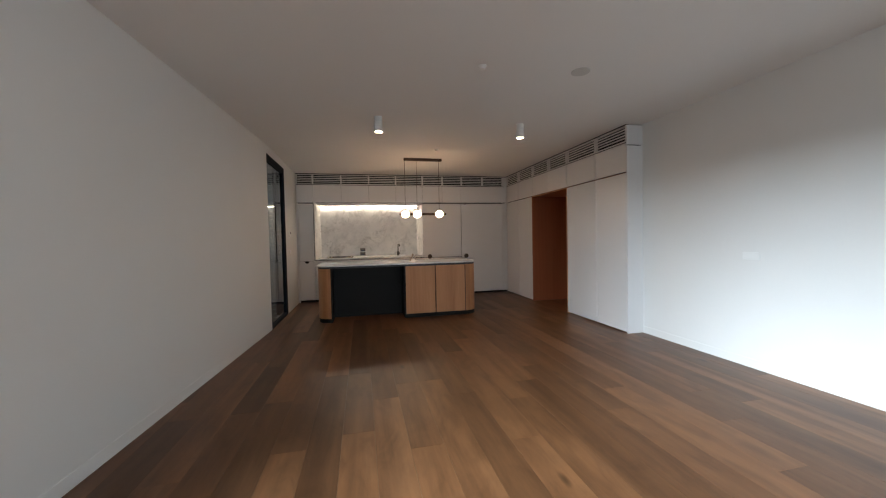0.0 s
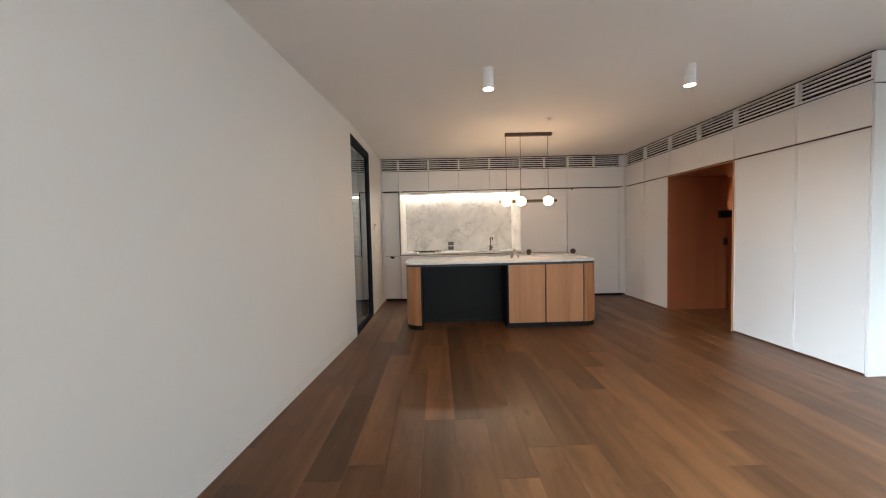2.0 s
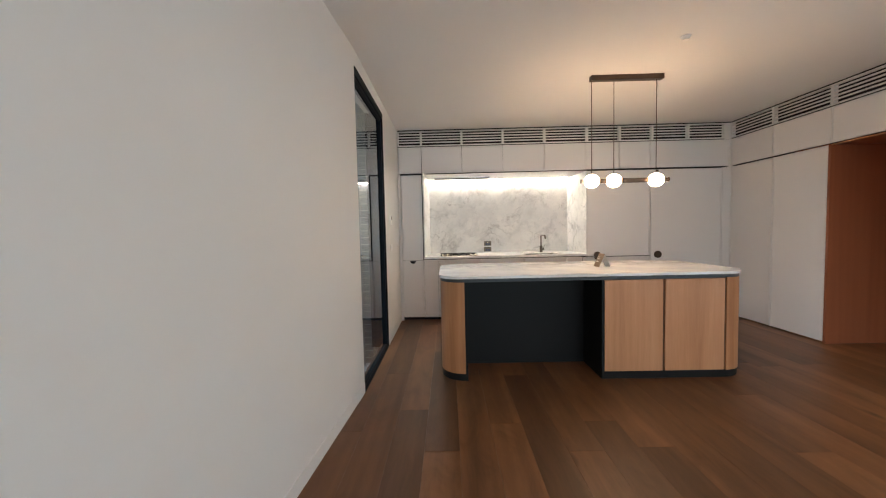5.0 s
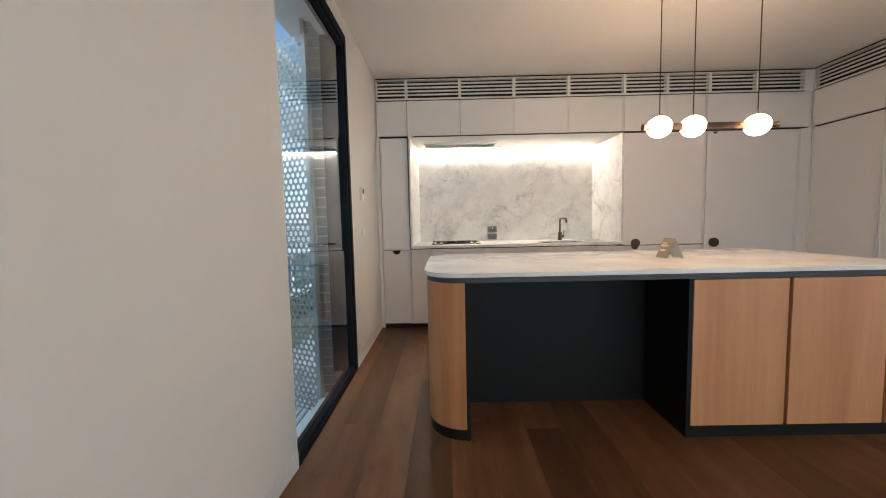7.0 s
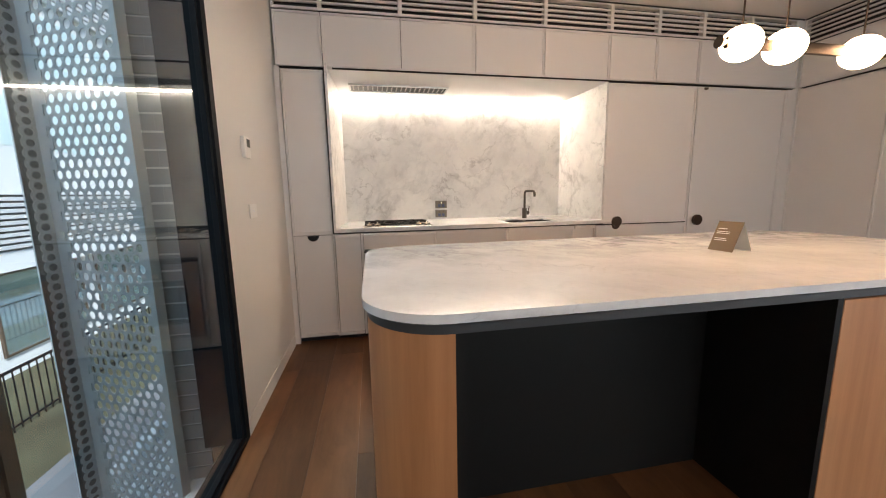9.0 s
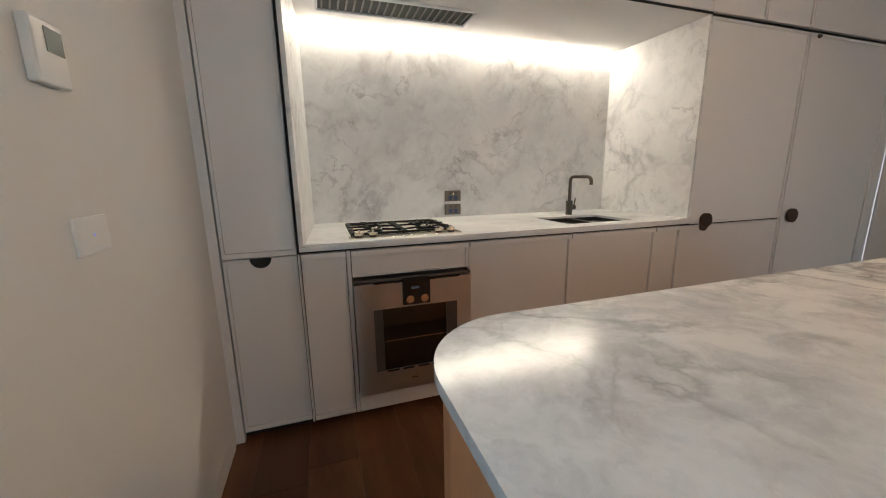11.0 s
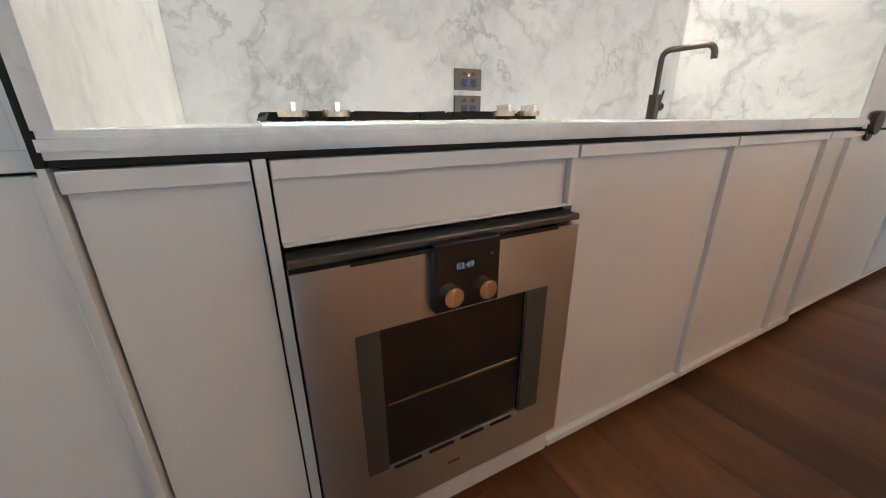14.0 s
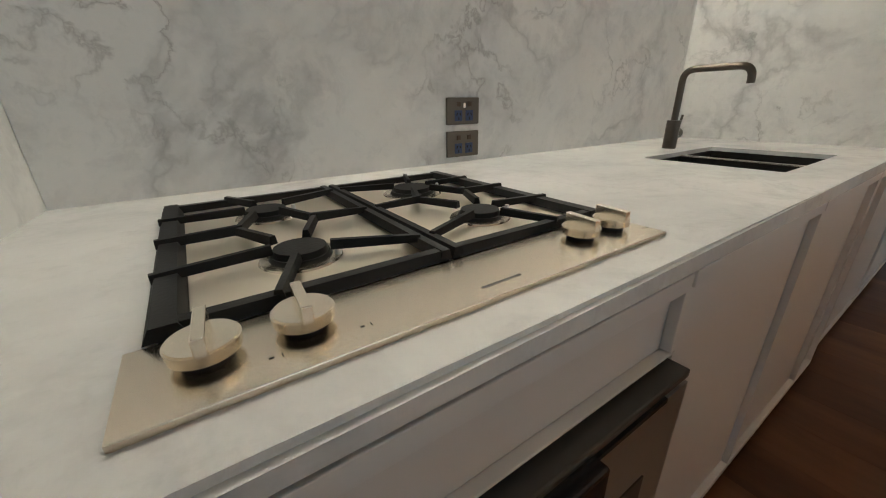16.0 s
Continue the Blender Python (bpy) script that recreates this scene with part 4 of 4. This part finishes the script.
# ---- kitchen window ----
win = tagged(new("window_1"), "tall black-framed fixed window beside the kitchen", "window", "", "structure")
wf = B()
FX0, FX1 = -1.80, XL + 0.004
for y0, y1, z0, z1 in ((WY0 + 0.001, WY0 + 0.010, 0.0, WZ1), (WY1 - 0.045, WY1, 0.0, WZ1), (WY0 + 0.010, WY1 - 0.045, 0.0, 0.024), (WY0 + 0.010, WY1 - 0.045, WZ1 - 0.065, WZ1)):
    box(wf, FX0 if y0 > 7 else -1.69, -1.64 if y1 < 6.5 else FX1, y0, y1, z0, z1)
part("window_frame", wf, M_FRAME, win, "black aluminium frame")
ib = B()
for y0, y1, z0, z1 in ((WY1 - 0.066, WY1 - 0.045, 0.024, WZ1 - 0.065), (WY0 + 0.010, WY1 - 0.066, 0.024, 0.040), (WY0 + 0.010, WY1 - 0.066, WZ1 - 0.095, WZ1 - 0.065)):
    box(ib, -1.690, FX1 - 0.012, y0, y1, z0, z1)
part("window_bead", ib, M_FRAME, win, "black glazing bead")
pane = part("pane", box(B(), -1.648, -1.640, WY0 + 0.008, WY1 - 0.06, 0.034, WZ1 - 0.09), M_GLASS, win, "clear glass pane")
pane.visible_shadow = False

# ---- outside the window ----
scr = thing("perforated_screen", "grey perforated metal shutter folded open outside", "screen", Matrix.Translation((-1.895, 7.315, 0.0)) @ Matrix.Rotation(math.atan2(0.215, -0.46), 4, "Z"))
PX, PYR, NC, NR, RH = 0.0525, 0.0455, 8, 64, 0.0192
ZS = -0.33
MX0, MX1 = 0.035, 0.060
sb = B()
SEGS = 12


def plate(x0, x1, z0, z1):
    sb.faces.new([sb.verts.new((x, 0, z)) for x, z in ((x0, z0), (x1, z0), (x1, z1), (x0, z1))])


wid = MX0 + (NC + 0.5) * PX + MX1
for r in range(NR):
    z0 = ZS + r * PYR
    off = MX0 + (PX / 2 if r % 2 else 0)
    plate(0, off, z0, z0 + PYR)
    plate(off + NC * PX, wid, z0, z0 + PYR)
    for c in range(NC):
        cx, cz = off + (c + 0.5) * PX, z0 + PYR / 2
        inner, outer = [], []
        for k in range(SEGS):
            a = 2 * math.pi * (k + 0.5) / SEGS
            ca, sa_ = math.cos(a), math.sin(a)
            inner.append(sb.verts.new((cx + RH * ca, 0, cz + RH * sa_)))
            q = min(PX / 2 / max(abs(ca), 1e-6), PYR / 2 / max(abs(sa_), 1e-6))
            outer.append(sb.verts.new((cx + q * ca, 0, cz + q * sa_)))
        for k in range(SEGS):
            j = (k + 1) % SEGS
            sb.faces.new((inner[k], inner[j], outer[j], outer[k]))
        for k in range(SEGS):
            j = (k + 1) % SEGS
            p, q = outer[k].co, outer[j].co
            if abs(p.x - q.x) > 1e-5 and abs(p.z - q.z) > 1e-5:
                corner = sb.verts.new((cx + math.copysign(PX / 2, p.x + q.x - 2 * cx), 0, cz + math.copysign(PYR / 2, p.z + q.z - 2 * cz)))
                sb.faces.new((outer[k], outer[j], corner))
sheet = part("sheet", sb, M_SCREEN, scr, "perforated zinc sheet")
sol = sheet.modifiers.new("thickness", "SOLIDIFY")
sol.thickness = 0.004
zt_ = ZS + NR * PYR
fl = B()
for r in range(NR):
    z0 = ZS + r * PYR
    ring, rim_ = [], []
    for k in range(SEGS):
        a = 2 * math.pi * (k + 0.5) / SEGS
        ca, sa_ = math.cos(a), math.sin(a)
        q = min(0.032 / max(abs(ca), 1e-6), PYR / 2 / max(abs(sa_), 1e-6))
        ring.append(fl.verts.new((wid, 0.032 + 0.0165 * ca, z0 + PYR / 2 + 0.0165 * sa_)))
        rim_.append(fl.verts.new((wid, 0.032 + q * ca, z0 + PYR / 2 + q * sa_)))
    for k in range(SEGS):
        j = (k + 1) % SEGS
        fl.faces.new((ring[k], ring[j], rim_[j], rim_[k]))
fo = part("edge_channel", fl, M_SCREEN, scr, "folded edge with one row of holes")
fo.modifiers.new("thickness", "SOLIDIFY").thickness = 0.003
part("channel_back", box(B(), wid + 0.028, wid + 0.032, -0.004, 0.066, ZS, zt_), M_SCREENSHADE, scr, "return of the folded edge, shade put in its colour")
part("stile", box(B(), -0.014, 0.0, -0.02, 0.02, ZS, zt_), M_SCREEN, scr, "folded edge of the sheet")

# second leaf of the shutter, folded back flat in two layers behind the wall's end
scr2 = thing("perforated_screen", "perforated metal shutter leaf folded back flat, its shade in the colour", "screen", Matrix.Translation((-1.935, 6.625, 0.0)) @ Matrix.Rotation(radians(-90), 4, "Z"))
# same sheet in the darker zinc: the leaf's shade is in its colour
shaded_sheet = sheet.data.copy()
shaded_sheet.materials[0] = M_SCREENSHADE
o = new("sheet", shaded_sheet)
o.parent = scr2
o.modifiers.new("thickness", "SOLIDIFY").thickness = 0.004
part("backing", box(B(), 0.0, wid, -0.024, -0.020, ZS, zt_), M_SCREENSHADE, scr2, "plain inner sheet behind the holes")
part("stile", box(B(), -0.040, -0.002, -0.030, 0.012, ZS, zt_), M_SCREENSHADE, scr2, "folded edge of the sheet")
M_BRICK = painted("grey_brick", (0.30, 0.315, 0.32), 0.85, 0.25, 0.6)
M_MORTAR = painted("pale_mortar", (0.66, 0.68, 0.68), 0.9, 0.1, 0.4)
M_POST = painted("brown_post", (0.10, 0.075, 0.055), 0.4, 0.2)
M_LEDGE = painted("pale_metal", (0.62, 0.65, 0.67), 0.35, 0.1)
M_FACADE = painted("neighbour_render", (0.78, 0.81, 0.82), 0.8, 0.1, 0.3)
M_GRASS = painted("dry_grass", (0.105, 0.105, 0.060), 0.95, 0.55, 0.8)
M_ROAD = painted("grey_path", (0.24, 0.25, 0.26), 0.9, 0.3, 0.5)
M_PALEGLASS = mat("frosted_glass", (0.62, 0.78, 0.80), 0.35, 0.2, spec=0.6)
M_BLUEGLASS = mat("neighbour_glass", (0.48, 0.66, 0.70), 0.05, 0.75, spec=0.8)

reveal = structure("wall_outside", box(B(), -1.92, -1.802, WY1 + 0.028, 8.4, -2.2, 4.2), M_MORTAR, "grey brick outer reveal with pale joints", "wall")
bme = mesh_of("brick", box(B(), -0.0585, 0.0, -0.001, 0.010, 0.0, 0.066), M_BRICK)
for r in range(-5, 36):
    for c, (x, sx) in enumerate(((-1.803, 1.0), (-1.8625, 0.95)) if r % 2 else ((-1.803, 1.95),)):
        o = new("brick", bme)
        o.parent = reveal
        o.matrix_local = Matrix.Translation((x, WY1 + 0.018, 0.02 + r * 0.076)) @ Matrix.Diagonal((sx, 1, 1, 1))
tagged(part("screen_post", box(B(), -1.948, -1.922, WY1 - 0.03, WY1 + 0.03, -0.1, 2.75, 0.003), M_POST), "dark brown post carrying the shutter", "post")

ledge = thing("window_ledge", "pale metal ledge with slatted grating outside the window", "ledge", Matrix.Identity(4))
part("edge", box(B(), -2.52, -2.44, 5.6, 8.4, -0.46, -0.36, 0.004), M_LEDGE, ledge)
part("bracket", box(B(), -2.44, -1.80, 8.30, 8.36, -0.52, -0.42), M_LEDGE, ledge)
part("bracket", box(B(), -2.44, -1.80, 5.64, 5.70, -0.52, -0.42), M_LEDGE, ledge)
part("frame_post", box(B(), -2.56, -2.50, 7.64, 7.70, -0.46, 2.9, 0.004), M_LEDGE, ledge, "pale frame post")
sl = mesh_of("slat", box(B(), -0.015, 0.015, 5.6, 8.4, -0.43, -0.415), M_LEDGE)
for k in range(11):
    o = new("slat", sl)
    o.parent = ledge
    o.location = (-2.41 + k * 0.056, 0, 0)
structure("slab_edge", box(B(), -1.90, -1.80, -3, 9.5, -0.5, -0.20), M_MORTAR, "concrete slab edge below the window", "wall")

structure("ground", box(B(), -400, 400, -400, 400, -2.9, -2.6), M_GRASS, "dry yellowish grass ground", "ground")
structure("pavement", box(B(), -5.6, -2.6, -20, 40, -2.602, -2.58), M_ROAD, "dark grey path below the window", "pavement")

house = thing("neighbour_building", "pale rendered building with louvre band and glazed lower storey", "building", Matrix.Translation((-8.2, 0, -2.6)))
part("wall", box(B(), -6, 0, 2, 30, 3.9, 9.0), M_FACADE, house, "pale blue-grey rendered wall")
part("spandrel", box(B(), -6, -0.05, 2, 30, 2.35, 2.75), M_FACADE, house, "pale spandrel band")
part("base_wall", box(B(), -6, -0.6, 2, 30, 0, 2.35), M_FACADE, house, "recessed lower wall")
part("louvre_recess", box(B(), -6, -0.30, 2, 30, 2.75, 3.9), M_ROAD, house, "dark recess behind louvres")
part("upper_wall", box(B(), -6, 0, 2, 30, 9.5, 11.0), M_FACADE, house, "pale rendered parapet")
part("upper_recess", box(B(), -6, -0.30, 2, 30, 9.0, 9.5), M_ROAD, house, "dark recess behind louvres")
part("roof", box(B(), -6.5, 0.5, 1.5, 30.5, 11.0, 11.3), M_LEDGE, house, "flat metal roof edge")
lm = mesh_of("louvre", box(B(), -0.10, 0.0, 2, 30, 0.0, 0.075), M_LEDGE)
for k in range(9):
    o = new("louvre", lm)
    o.parent = house
    o.matrix_local = Matrix.Translation((0, 0, 2.80 + k * 0.122))
for k in range(10):
    o = new("louvre", lm)
    o.parent = house
    o.matrix_local = Matrix.Translation((0.14, 0, 8.25 + k * 0.125))
for k in range(9):
    y = 3.0 + k * 2.9
    w = part("window", box(B(), -0.62, -0.585, y, y + 2.3, 0.5, 2.2), M_BLUEGLASS, house, "dark glazed opening")
    f = B()
    for a, b_, c, d_ in ((y - 0.05, y, 0.45, 2.25), (y + 2.3, y + 2.35, 0.45, 2.25), (y + 1.12, y + 1.18, 0.5, 2.2), (y, y + 2.3, 2.2, 2.25), (y, y + 2.3, 0.45, 0.5)):
        box(f, -0.60, -0.55, a, b_, c, d_)
    part("frame", f, M_POST, w, "dark frame")
    w2 = part("window", box(B(), -0.02, 0.012, y + 0.05, y + 2.75, 4.9, 7.9), M_PALEGLASS, house, "upper storey glazing")
fence = thing("railing", "black metal railing before the neighbouring building", "railing", Matrix.Translation((-6.9, 0, -2.6)))
part("top_rail", box(B(), -0.02, 0.02, 4, 28, 1.0, 1.04), M_FRAME, fence)
part("bottom_rail", box(B(), -0.015, 0.015, 4, 28, 0.08, 0.11), M_FRAME, fence)
pk = mesh_of("picket", box(B(), -0.008, 0.008, -0.008, 0.008, 0.0, 1.0), M_FRAME)
for k in range(160):
    o = new("picket", pk)
    o.parent = fence
    o.location = (0, 4.05 + k * 0.15, 0)

# ---- floor planks ----
W = 0.21
rng = random.Random(7)
joints = {-8: [3.43], -7: [4.67], -6: [3.43, 5.9], -3: [4.03], -2: [4.03], 0: [2.65]}
x_start = -0.03
k0, k1 = -10, 26
spans = []
for k in range(k0, k1):
    xa, xb = x_start + k * W, x_start + (k + 1) * W
    if xa > 4.75:
        continue
    xb = min(xb, 4.76)
    ya_all, yb_all = YS, 9.3
    if xa < XL:
        ya_all, yb_all = YS, 6.15
    if xa > XRW:
        ya_all, yb_all = 4.4, 7.45
    spans.append((k, xa, xb, ya_all, yb_all))
    if xa < XL < xb:
        spans.append((k, XL, xb, 6.15, 9.3))
for k, xa, xb, ya_all, yb_all in spans:
    cuts = [ya_all]
    fixed = [f for f in joints.get(k, []) if ya_all + 0.3 < f < yb_all - 0.3]
    y = ya_all + rng.uniform(0.4, 2.0)
    while y < yb_all - 0.4:
        if not fixed or min(abs(y - f) for f in fixed) > 0.9:
            cuts.append(y)
        y += rng.uniform(1.5, 2.3)
    cuts = sorted(cuts + fixed) + [yb_all]
    for a, b_ in zip(cuts[:-1], cuts[1:]):
        g = 0.0003
        bm = B()
        w_, l_ = (xb - xa) / 2 - g, (b_ - a) / 2 - g
        c = 0.0006
        lo = [bm.verts.new(p) for p in ((-w_, -l_, -0.0118), (w_, -l_, -0.0118), (w_, l_, -0.0118), (-w_, l_, -0.0118))]
        md = [bm.verts.new(p) for p in ((-w_, -l_, -c), (w_, -l_, -c), (w_, l_, -c), (-w_, l_, -c))]
        hi = [bm.verts.new(p) for p in ((-w_ + c, -l_ + c, 0), (w_ - c, -l_ + c, 0), (w_ - c, l_ - c, 0), (-w_ + c, l_ - c, 0))]
        for i in range(4):
            j = (i + 1) % 4
            bm.faces.new((lo[i], lo[j], md[j], md[i]))
            bm.faces.new((md[i], md[j], hi[j], hi[i]))
        bm.faces.new(hi)
        o = part("plank", bm, M_FLOOR, floor)
        o.location = ((xa + xb) / 2, (a + b_) / 2, 0.0)
